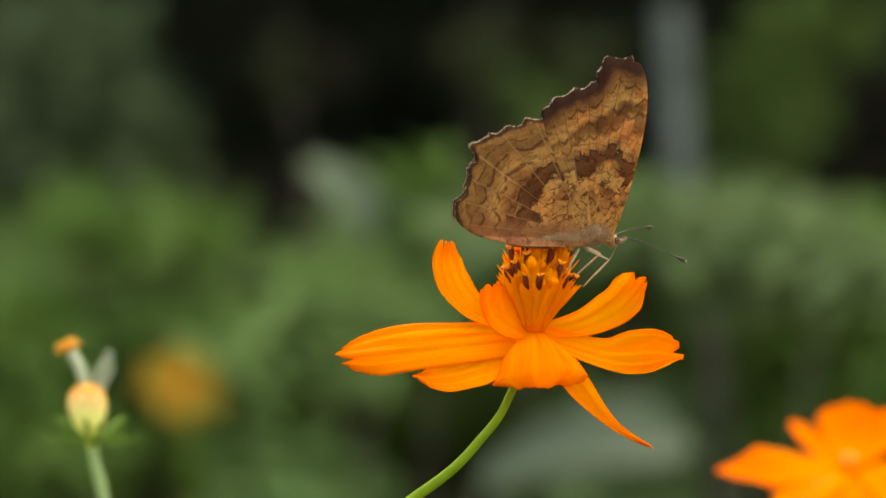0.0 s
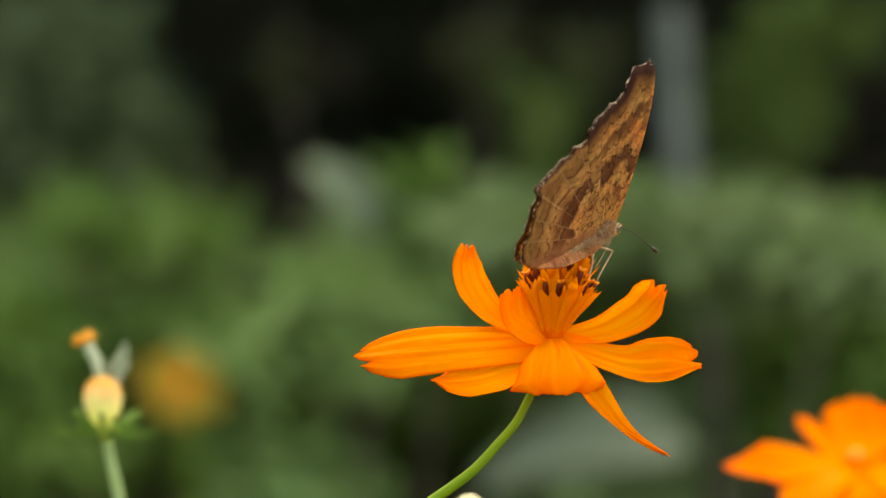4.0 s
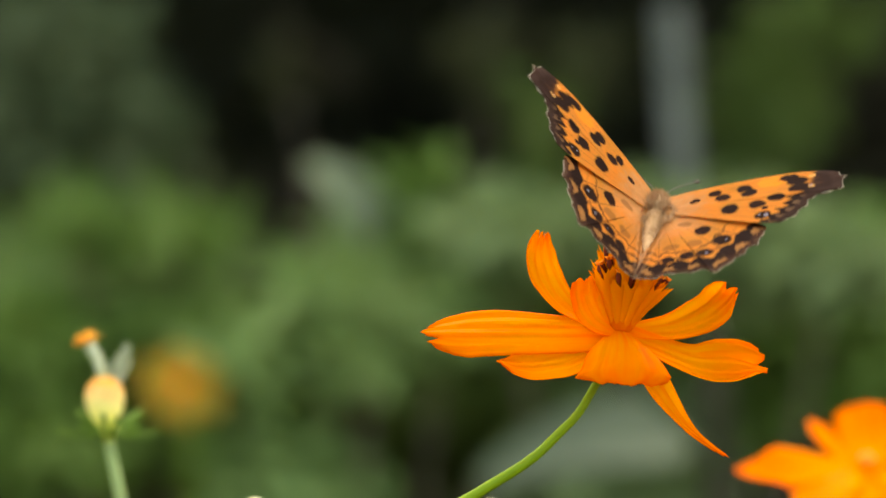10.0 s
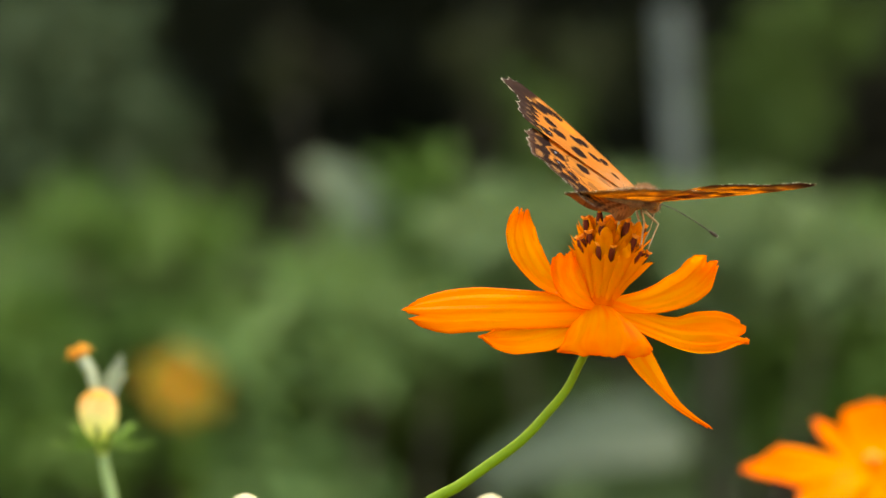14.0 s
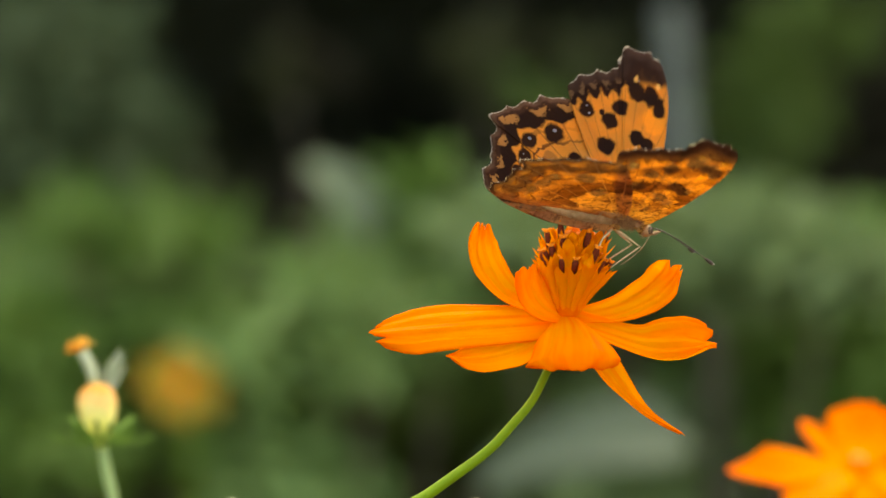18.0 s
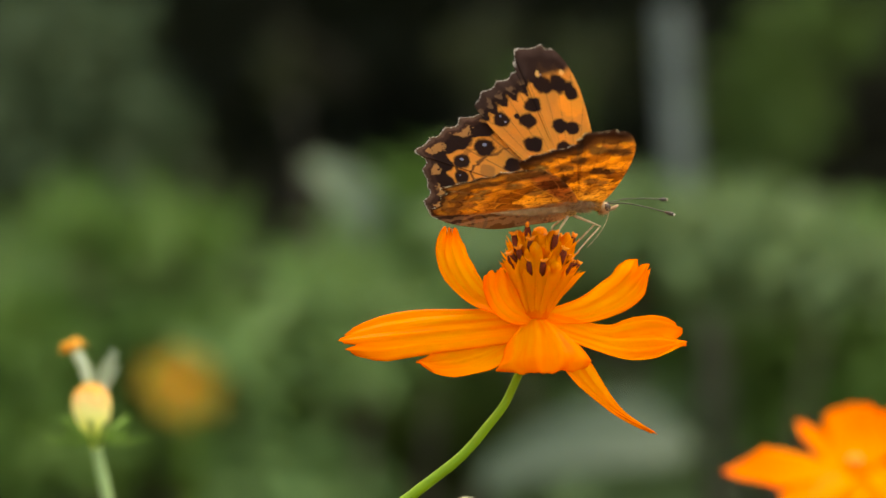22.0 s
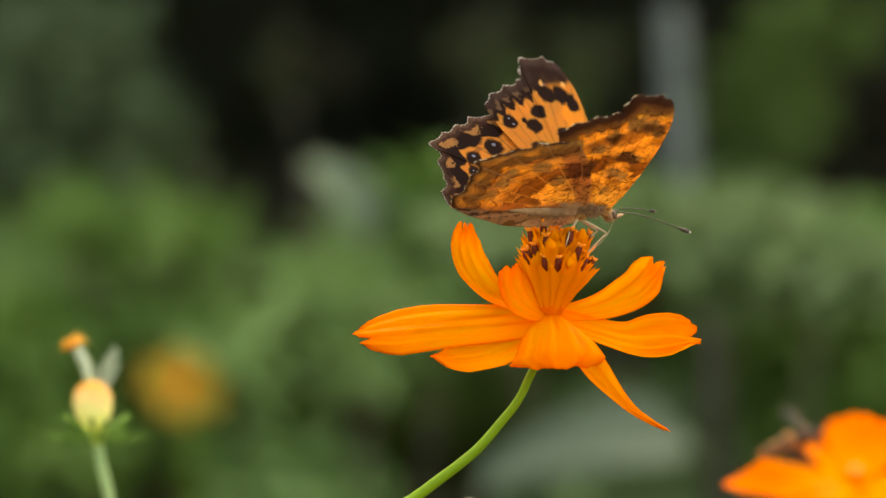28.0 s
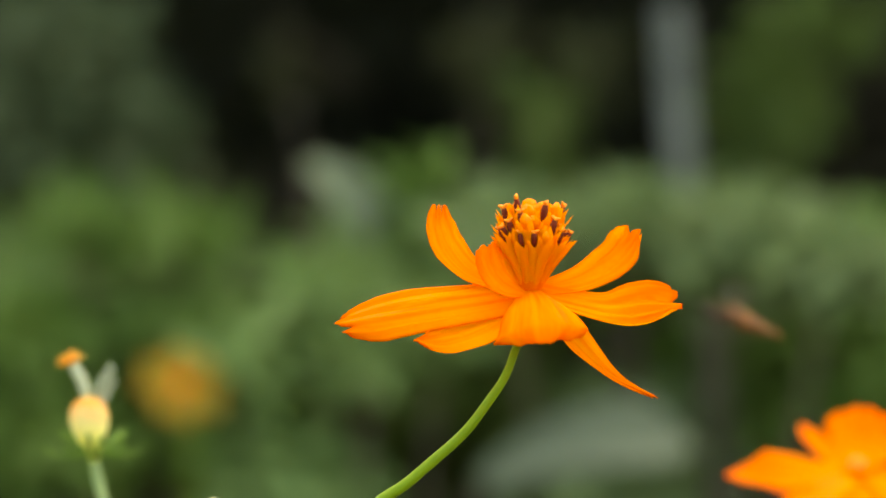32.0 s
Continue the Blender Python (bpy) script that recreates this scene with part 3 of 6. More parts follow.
def main_flower():
    """The orange cosmos on which the butterfly sits: a stem and a head that sway."""
    root = thing("cosmos_flower", "bright orange cosmos in full bloom on a curved green stem", "flower", (0.017, 0, 0), "cosmos flowers")
    head = part("flower_head", cup_mesh(0.0010, 0.0040), CALYX, root, "orange flower head with a golden disc")
    flat, taper = (0.05, -0.7, 0.7), [(0, 0.4), (0.2, 0.8), (0.4, 1.0), (0.65, 0.9), (0.85, 0.55), (1, 0.16)]
    petals = [
        dict(spine=[(0, -4, -14), (-150, -22, -26), (-256, -32, -37), (-352, -38, -52)], width=111, faces=(flat, flat), curl=-0.12, lobes=0.1, seed=1, shape=[(0, 0.7), (0.3, 0.86), (0.55, 0.96), (0.75, 1.0), (0.9, 0.88), (1, 0.66)]),
        dict(spine=[(-20, -8, -22), (-76, -40, -60), (-126, -56, -80), (-178, -68, -88), (-216, -74, -84)], width=92, faces=(flat, flat), curl=0.12, shape=taper, seed=2, lobes=0.03),
        dict(spine=[(-6, -6, -10), (1, -58, -34), (6, -104, -74), (8, -118, -108)], width=164, faces=((0, -0.3, 0.95), (0, -0.85, 0.5)), curl=-0.36, shape=[(0, 0.28), (0.2, 0.5), (0.45, 0.8), (0.7, 1.03), (0.9, 0.97), (1, 0.82)], seed=3, lobes=0.05, tip_round=0.16, ruffle=0.8),
        dict(spine=[(10, -8, -26), (48, -30, -74), (86, -42, -124), (134, -48, -170), (204, -48, -211)], width=64, faces=((0.4, -0.7, 0.6), (0.3, -0.8, 0.5)), curl=0.45, shape=[(0, 0.5), (0.25, 0.95), (0.45, 0.8), (0.65, 0.5), (0.85, 0.3), (1, 0.16)], seed=4, lobes=0.02),
        dict(spine=[(0, -6, -14), (104, -28, -45), (154, -33, -51), (209, -36, -46), (260, -38, -46)], width=102, faces=(flat, flat), curl=0.22, seed=5, lobes=0.11, ruffle=2.0),
        dict(spine=[(0, 8, -10), (84, 14, 3), (140, 20, 31), (172, 18, 63), (186, 12, 92)], width=88, faces=((-0.3, -0.7, 0.6), (-0.55, -0.75, 0.2)), curl=0.3, seed=6, ruffle=1.8, lobes=0.1, shape=[(0, 0.35), (0.2, 0.6), (0.45, 0.9), (0.7, 1.0), (0.9, 0.86), (1, 0.74)]),
        dict(spine=[(-14, -10, -8), (-46, -22, 8), (-66, -26, 38), (-74, -24, 80)], width=84, faces=((0.2, -0.7, 0.7), (0.45, -0.75, 0.45)), curl=0.12, seed=7, lobes=0.09, shape=[(0, 0.5), (0.3, 0.85), (0.6, 1.0), (0.8, 0.95), (1, 0.72)], tip_round=0.1),
        dict(spine=[(-30, 12, -6), (-106, 24, 26), (-146, 28, 72), (-161, 24, 118), (-158, 18, 156)], width=74, faces=((0.3, -0.6, 0.7), (0.45, -0.9, 0.15)), curl=0.3, seed=8, lobes=0.2, tip_round=0.05, shape=[(0, 0.4), (0.25, 0.8), (0.5, 0.96), (0.75, 0.8), (0.9, 0.58), (1, 0.42)]),
    ]
    for kw in petals:
        part("petal", ray_petal(**kw), PETAL, head)
    disc(head, 46, 0.0138, 28, 3, 0.75, None, 11 * S, (0.10, -0.06, 1), Vector((-6, 2, -10)) * S)
    sepals(head, 8, 0.0055, 0.0020, -62, -72, -0.0022, 40)
    bm = bmesh.new()
    pts = [(0, 0, -0.001), (-0.0007, 0.001, -0.0045), (-0.0034, 0.002, -0.0099), (-0.0055, 0.002, -0.0143), (-0.0083, 0.002, -0.0179), (-0.0128, 0.002, -0.0229), (-0.0211, 0.002, -0.0293), (-0.033, 0.003, -0.039), (-0.055, 0.006, -0.075), (-0.068, 0.01, -0.20), (-0.074, 0.01, -0.45), (-0.078, 0.01, -0.79)]
    path = spline(pts, 60)
    ring_tube(bm, path, [0.00062 + 0.0009 * (i / 59) ** 2 for i in range(60)], 12)
    stem = part("stem", bm, GREEN_STEM, root)
    return root, head, stem


flower, flower_head, flower_stem = main_flower()


def bud_material(k):
    """Green at the foot, pale yellow in the middle, peach at the top."""
    m = Tree("ripening_bud", 0.55, 0.2)
    z = m.math("MULTIPLY_ADD", m.noise(400, 3), 0.25, m.math("DIVIDE", m.xyz(m.coord())[2], 116 * k))
    c = m.ramp(z, [(0.0, (0.25, 0.42, 0.04)), (0.2, (0.6, 0.7, 0.12)), (0.36, (0.92, 0.92, 0.26)), (0.68, (0.94, 0.85, 0.32)), (0.95, (0.88, 0.5, 0.16)), (1.0, (0.85, 0.4, 0.07))])
    return m.color(c, 0.4)


def seed_bud():
    """A faded bud: pale swollen calyx, dry styles, spreading green bracts."""
    k = S * 1.2
    at = place(160, 800, 0.6)
    root = thing("cosmos_bud", "faded cosmos bud, pale yellow with dried orange tip and green bracts", "flower bud", at, "cosmos buds")
    bm = bmesh.new()
    lathe(bm, [(-0.002 * k, 9 * k), (14 * k, 13 * k), (34 * k, 22 * k), (58 * k, 32 * k), (80 * k, 35.5 * k), (98 * k, 31 * k), (110 * k, 20 * k), (116 * k, 6 * k)], 22, ((0, 0, 0), (-0.12, 0, 1)))
    part("bud", bm, bud_material(k), root)
    for i in range(7):
        bm = petal_mesh(51 * i + 20, 98, 140, 32 * k, 28 * k, curl=0.3, root=33 * k, lobes=0.03, seed=70 + i, nu=8, nv=6)
        part("withered_petal", bm, PEACH, root).matrix_local = pose(-9 * k, 0, 82 * k)
    bm = bmesh.new()
    ring_tube(bm, spline([(-12 * k, 0, 100 * k), (-22 * k, 0, 140 * k), (-38 * k, 0, 172 * k)], 8), [8 * k, 8 * k, 8 * k, 9 * k, 9 * k, 10 * k, 11 * k, 9 * k], 10)
    style = part("style", bm, DRY, root, "pale dry style")
    for i in range(14):
        bm = petal_mesh(137.5 * i, 10 + 68 * (i / 14), 65 * (i / 14), 25 * k, 17 * k, curl=0.2, root=3 * k, lobes=0.05, seed=80 + i, nu=6, nv=5)
        part("withered_floret", bm, BUD_TIP, style, "dried orange floret").matrix_local = pose(-40 * k, 0, 172 * k, 0, -25, 0)
    for x, ln, tilt in ((-8, 60, -12), (-3, 48, -4), (4, 66, 4), (9, 84, 8), (13, 78, 12), (17, 58, 19)):
        bm = petal_mesh(0, 88, 80, ln * k, 5 * k, (90, 90), 0.3, 0.0, lobes=0.0, seed=90 + x, nu=8, nv=4)
        part("withered_ray", bm, DRY, root, "papery dry ray").matrix_local = pose(x * k, 0, 96 * k, 0, tilt, 0)
    for i in range(24):
        bm = petal_mesh(15 * i + 8, -14 + 44 * (i % 2), 26 + 14 * (i % 3), (62 + 24 * (i % 3 == 0)) * k, 9 * k, curl=0.4, root=8 * k, lobes=0.0, seed=100 + i, nu=10, nv=4)
        part("bract", bm, CALYX, root, "narrow green bract").matrix_local = pose(0, 0, 12 * k)
    bm = bmesh.new()
    ring_tube(bm, spline([(0, 0, 2 * k), (6 * k, 0, -30 * k), (22 * k, 0, -100 * k), (40 * k, 0.002, -200 * k), (0.006, 0.003, -0.04), (0.008, 0.004, -0.08), (0.01, 0.004, -0.16), (0.012, 0.004, -0.32), (0.012, 0.004, -at.z - 0.02)], 60), [0.00095 + 0.00001 * i for i in range(60)], 10)
    part("stem", bm, PALE_STEM, root)
    return root


bud = seed_bud()


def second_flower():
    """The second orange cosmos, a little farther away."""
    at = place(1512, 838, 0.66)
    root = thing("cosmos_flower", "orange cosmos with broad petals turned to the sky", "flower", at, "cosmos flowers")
    head = part("flower_head", cup_mesh(0.0022, 0.0035), CALYX, root)
    petals = [
        dict(az=196, e0=6, e1=-4, length=0.0282, width=0.0116, bank=(-42, -42), lobes=0.0, tip_round=0.34, curl=0.1, seed=31),
        dict(az=140, e0=32, e1=44, length=0.0166, width=0.0072, bank=(-10, -10), curl=0.2, seed=32, lobes=0.01),
        dict(az=84, e0=40, e1=58, length=0.0184, width=0.0133, bank=(0, 0), curl=0.15, seed=33, lobes=0.02),
        dict(az=48, e0=35, e1=46, length=0.0204, width=0.0128, bank=(0, 0), curl=0.15, seed=34),
        dict(az=350, e0=0, e1=-14, length=0.0245, width=0.0138, bank=(20, 30), curl=0.1, seed=35),
        dict(az=310, e0=-15, e1=-40, length=0.0224, width=0.0128, bank=(0, 0), curl=0.1, seed=36),
        dict(az=262, e0=-20, e1=-45, length=0.0213, width=0.0149, bank=(0, 0), curl=-0.1, seed=37),
        dict(az=228, e0=-10, e1=-34, length=0.0234, width=0.0128, bank=(-10, -10), curl=0.1, seed=38),
    ]
    for kw in petals:
        part("petal", petal_mesh(**kw), PETAL_TWO, head)
    disc(head, 24, 0.0042, 42, 6, 0.0, PALE_FLORET)
    sepals(head, 8, 0.008, 0.0022, -25, -45, -0.001, 140)
    bm = bmesh.new()
    ring_tube(bm, spline([(0, 0, -0.002), (-0.001, 0.002, -0.02), (-0.004, 0.003, -0.05), (-0.01, 0.006, -0.1), (-0.015, 0.008, -0.2), (-0.02, 0.01, -0.4), (-0.02, 0.01, -at.z - 0.02)], 40), [0.0009 + 0.00002 * i for i in range(40)], 10)
    part("stem", bm, GREEN_STEM, root)
    return root


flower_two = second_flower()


def far_flower(px, py, d, size, label, rot, material):
    at = place(px, py, d)
    root = thing("cosmos_flower", label, "flower", at, "cosmos flowers")
    head = part("flower_head", cup_mesh(0.0021, 0.0035), CALYX, root)
    head.matrix_local = pose(0, 0, 0, *rot)
    for i in range(8):
        part("petal", petal_mesh(45 * i + 5 * math.sin(i * 3), 20, 0, size, size * 0.55, curl=0.12, seed=200 + i, nu=12, nv=8), material, head)
    disc(head, 24, size * 0.42, 34, 8)
    bm = bmesh.new()
    ring_tube(bm, spline([(0, 0.002, -0.002), (0.002, 0.006, -0.02), (0.004, 0.01, -0.05), (0.008, 0.015, -0.15), (0.012, 0.02, -0.35), (0.012, 0.02, -at.z - 0.02)], 30), 0.0008, 8)
    part("stem", bm, GREEN_STEM, root)


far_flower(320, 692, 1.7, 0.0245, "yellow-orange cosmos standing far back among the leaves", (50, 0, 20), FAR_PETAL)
far_flower(1108, 415, 2.3, 0.02, "orange cosmos among far leaves, dulled to read as haze", (40, 0, -15), DULLED_PETAL)


def small_bud(px, py, d, label):
    at = place(px, py, d)
    root = thing("cosmos_bud", label, "flower bud", at, "cosmos buds")
    bm = bmesh.new()
    lathe(bm, [(-0.012, 0.0012), (-0.009, 0.003), (-0.0055, 0.0038), (-0.0025, 0.0032), (-0.001, 0.0018), (-0.0005, 0.0006)], 18)
    part("bud", bm, BUD_PALE, root)
    for i in range(8):
        part("bract", petal_mesh(45 * i, 10, 50, 0.006, 0.0014, curl=0.4, root=0.001, lobes=0, seed=300 + i, nu=8, nv=4), CALYX, root).matrix_local = pose(0, 0, -0.012)
    bm = bmesh.new()
    ring_tube(bm, spline([(0, 0, -0.012), (-0.001, 0.001, -0.03), (-0.004, 0.004, -0.08), (-0.007, 0.006, -0.2), (-0.01, 0.008, -0.4), (-0.01, 0.008, -at.z - 0.02)], 30), 0.0011, 8)
    part("stem", bm, GREEN_STEM, root)
    return root


bud_low = small_bud(420, 879, 0.53, "round pale cream bud rising at the stem's foot")
bud_mid = small_bud(838, 880, 0.54, "round pale cream bud behind the curved stem")


# ---- the butterfly ----
def spot_mask(m, spots, vec):
    best = 0.0
    wob = m.math("MULTIPLY", m.math("SUBTRACT", m.noise(620, 3), 0.5), 16.0)
    for u, v, r, sq in spots:
        d = m.vmath("SUBTRACT", vec, (u, v, 0))
        d = m.vmath("MULTIPLY", d, (1.0 / r, sq / r, 0))
        e = m.math("MULTIPLY_ADD", wob, 1.0 / r, m.vmath("LENGTH", d))
        best = m.math("MAXIMUM", best, m.step(e, 1.16, 0.8))
    return best


FORE_SPOTS = [(2, 212, 16, 1), (-20, 183, 16, 1), (-64, 200, 15, 1), (-36, 199, 6, 1), (34, 158, 16, 1.1), (54, 147, 14, 1), (-28, 135, 17, 1), (23, 112, 15, 1), (43, 95, 11, 1), (18, 62, 9, 1), (36, 248, 18, 0.9), (64, 240, 16, 0.8), (80, 222, 13, 0.7)]
HIND_SPOTS = [(-127, 146, 19, 1), (-176, 127, 15, 1), (-186, 96, 14, 1), (-88, 101, 16, 1), (-150, 184, 11, 1), (-198, 66, 12, 1)]
HIND_DIM = [(-138, 98, 15, 1), (-150, 60, 12, 0.8), (-60, 60, 9, 0.7)]
FORE_PATCH = [(28, 118, 24, 1), (66, 172, 16, 0.7), (-53, 156, 26, 0.9)]
FORE_BLOTCH = [(-13, 125, 18, 1.7), (30, 82, 10, 1.6), (-66, 94, 18, 1.6), (88, 206, 14, 0.8), (18, 200, 18, 1.2), (54, 236, 15, 1.2)]
HIND_PATCH = [(-25, 70, 20, 1), (-120, 150, 18, 1), (-70, 50, 20, 1)]
HIND_BLOTCH = [(-58, 92, 18, 1.5), (-127, 84, 18, 0.8)]


def plan_space(m):
    x, y, _ = m.xyz(m.coord())
    n = m.node("CombineXYZ")
    m.put(n.inputs[0], m.math("DIVIDE", x, S))
    m.put(n.inputs[1], m.math("DIVIDE", m.math("ABSOLUTE", y), S))
    return n.outputs[0]


def cell_of(m, vec, hind):
    """The wing's cells between its veins, counted round the root: -0.5 to 0.5 across each, and the cell's number."""
    u, v, _ = m.xyz(vec)
    if hind:
        deg = m.math("MULTIPLY", m.math("ARCTAN2", m.math("SUBTRACT", v, 2.0), m.math("SUBTRACT", -8.0, u)), 57.3)
        g = m.math("MINIMUM", m.math("DIVIDE", deg, 9.3), m.math("MULTIPLY_ADD", m.math("SUBTRACT", deg, 37.2), 1 / 14, 4.0))
    else:
        g = m.math("DIVIDE", m.math("MULTIPLY", m.math("ARCTAN2", u, m.math("SUBTRACT", v, 3.0)), 57.3), 5.9)
    g = m.math("ADD", g, 20.5)
    return m.math("SUBTRACT", m.math("FRACT", g), 0.5), m.math("FLOOR", g)


def edge_uv(m):
    n = m.node("UVMap")
    n.uv_map = "Edge"
    return m.xyz(n.outputs[0])


def wing_upper(name, spots, hind):
    m = Tree(name, 0.75, 0.05)
    vec = plan_space(m)
    rim, _, _ = edge_uv(m)
    fan, reach, _ = m.xyz(m.coord("UV"))
    wob = m.math("SUBTRACT", m.noise(700, 3), 0.5)
    fine = m.noise(3500, 2)
    black, brown = (0.007, 0.0035, 0.004), (0.024, 0.011, 0.009)
    st = m.node("CombineXYZ")
    m.put(st.inputs[0], m.math("MULTIPLY", fan, 46.0))
    m.put(st.inputs[1], m.math("MULTIPLY", reach, 3.5))
    c = m.mix(m.noise(350, 3), (0.58, 0.2, 0.024), (0.66, 0.265, 0.045))
    c = m.mix(m.math("MULTIPLY", m.step(m.noise(1.0, 3, st.outputs[0]), 0.42, 0.7), 0.4), c, (0.5, 0.19, 0.04))
    # tan hairy root, dark vein lines, spots, and the brown margin
    c = m.mix(m.math("MULTIPLY", m.step(m.math("ADD", reach, m.math("MULTIPLY", wob, 0.3)), 0.5 if hind else 0.34, 0.1), 0.85), c, m.mix(m.noise(900, 4), (0.42, 0.22, 0.085), (0.58, 0.34, 0.16)))
    cell, _ = cell_of(m, vec, hind)
    away = m.math("ABSOLUTE", cell)
    c = m.mix(m.math("MULTIPLY", m.math("MULTIPLY", m.step(away, 0.45, 0.485), m.step(reach, 0.25, 0.4)), 0.6), c, (0.16, 0.06, 0.02))
    edge = m.math("MULTIPLY_ADD", wob, 0.16, rim)
    ragged = m.math("SUBTRACT", m.noise(1300, 3), 0.5)

    def moon(at, wide, tall):
        x, y = m.math("DIVIDE", m.math("MULTIPLY_ADD", ragged, 0.5, cell), wide), m.math("DIVIDE", m.math("MULTIPLY_ADD", ragged, 0.2, m.math("SUBTRACT", edge, at)), tall)
        bent = m.math("MULTIPLY_ADD", m.math("MULTIPLY", x, x), 0.7, y)
        return m.step(m.math("ADD", m.math("MULTIPLY", x, x), m.math("MULTIPLY", bent, bent)), 1.5, 0.6)

    if hind:
        # from the rim inwards: brown edge, tan moons, black chevrons, orange moons, spots
        c = m.mix(m.math("MULTIPLY", spot_mask(m, HIND_DIM, vec), 0.5), c, (0.14, 0.06, 0.025))
        net = m.math("MULTIPLY_ADD", away, -0.22, edge)
        c = m.mix(m.step(net, 0.42, 0.36), c, black)
        ux, vy, _ = m.xyz(vec)
        for at, wide in ((0.62, 0.05), (0.86, 0.035)):
            off = m.math("ABSOLUTE", m.math("SUBTRACT", m.math("MULTIPLY_ADD", away, 0.16, m.math("MULTIPLY_ADD", ragged, 0.1, edge)), at))
            c = m.mix(m.math("MULTIPLY", m.math("MULTIPLY", m.step(off, wide, wide * 0.5), m.step(vy, 180, 110)), 0.85), c, (0.03, 0.013, 0.008))
        c = m.mix(spot_mask(m, spots, vec), c, black)
        c = m.mix(m.step(edge, 0.2, 0.15), c, (0.03, 0.013, 0.010))
        c = m.mix(m.math("MULTIPLY", moon(0.21, 0.28, 0.07), 0.7), c, (0.5, 0.23, 0.07))
        c = m.mix(m.math("MULTIPLY", m.step(edge, 0.1, 0.06), 0.8), c, (0.1, 0.05, 0.03))
        wave = m.math("SINE", m.math("MULTIPLY_ADD", wob, 7.0, m.math("MULTIPLY", vy, 0.5)))
        c = m.mix(m.math("MULTIPLY", m.math("MULTIPLY", m.step(vy, 40, 12), m.step(ux, -60, -110)), 0.7), c, m.mix(m.step(wave, -0.2, 0.5), (0.1, 0.045, 0.025), (0.46, 0.26, 0.13)))
        c = m.mix(spot_mask(m, [(-126, 153, 3.6, 1), (-176, 130, 3, 1), (-188, 100, 2.5, 1)], vec), c, (0.2, 0.22, 0.29))
    else:
        c = m.mix(m.math("MULTIPLY", spot_mask(m, [(70, 194, 22, 0.8)], vec), 0.7), c, (0.82, 0.3, 0.03))
        c = m.mix(spot_mask(m, spots, vec), c, black)
        chevron = m.math("MULTIPLY_ADD", away, 0.34, m.math("MULTIPLY_ADD", wob, 0.12, edge))
        c = m.mix(m.step(chevron, 0.52, 0.44), c, black)
        c = m.mix(m.math("MULTIPLY", m.step(vec_y(m, vec), 256, 274), 0.96), c, brown)
        c = m.mix(m.math("MULTIPLY", m.step(edge, 0.24, 0.16), 0.85), c, m.mix(m.noise(600, 3), brown, (0.055, 0.028, 0.02)))
        c = m.mix(m.math("MULTIPLY", m.math("MULTIPLY", moon(0.22, 0.28, 0.06), m.step(vec_y(m, vec), 272, 255)), 0.4), c, (0.36, 0.18, 0.08))
        c = m.mix(m.math("MULTIPLY", m.step(m.math("MULTIPLY_ADD", wob, 0.03, fan), 0.085, 0.045), 0.85), c, (0.12, 0.078, 0.065))
        c = m.mix(spot_mask(m, [(36, 270, 4, 0.6), (80, 262, 6, 0.9)], vec), c, (0.7, 0.38, 0.11))
        c = m.mix(spot_mask(m, [(-64, 206, 3, 1), (40, 268, 3, 1), (-60, 194, 2.2, 1)], vec), c, (0.26, 0.25, 0.3))
    c = m.mix(m.math("MULTIPLY", fine, 0.2), c, (0.07, 0.03, 0.015))
    c = m.mix(m.math("MULTIPLY", m.step(rim, 0.022, 0.008), m.step(fine, 0.4, 0.52)), c, (0.46, 0.38, 0.3))
    m.bsdf.inputs["Sheen Weight"].default_value = 0.35
    m.bsdf.inputs["Sheen Roughness"].default_value = 0.4
    m.put(m.bsdf.inputs["Sheen Tint"], m.vmath("MULTIPLY", c, (1.5, 1.9, 2.4)))
    m.bump(m.math("ADD", m.math("MULTIPLY", m.step(away, 0.38, 0.5), 0.8), fine), 0.00012, 0.5)
    return m.color(c, 0.6, m.mix(0.07, m.vmath("MULTIPLY", c, (1.7, 1.85, 1.35)), (0.8, 0.38, 0.09)))


def vec_y(m, vec):
    return m.xyz(vec)[1]


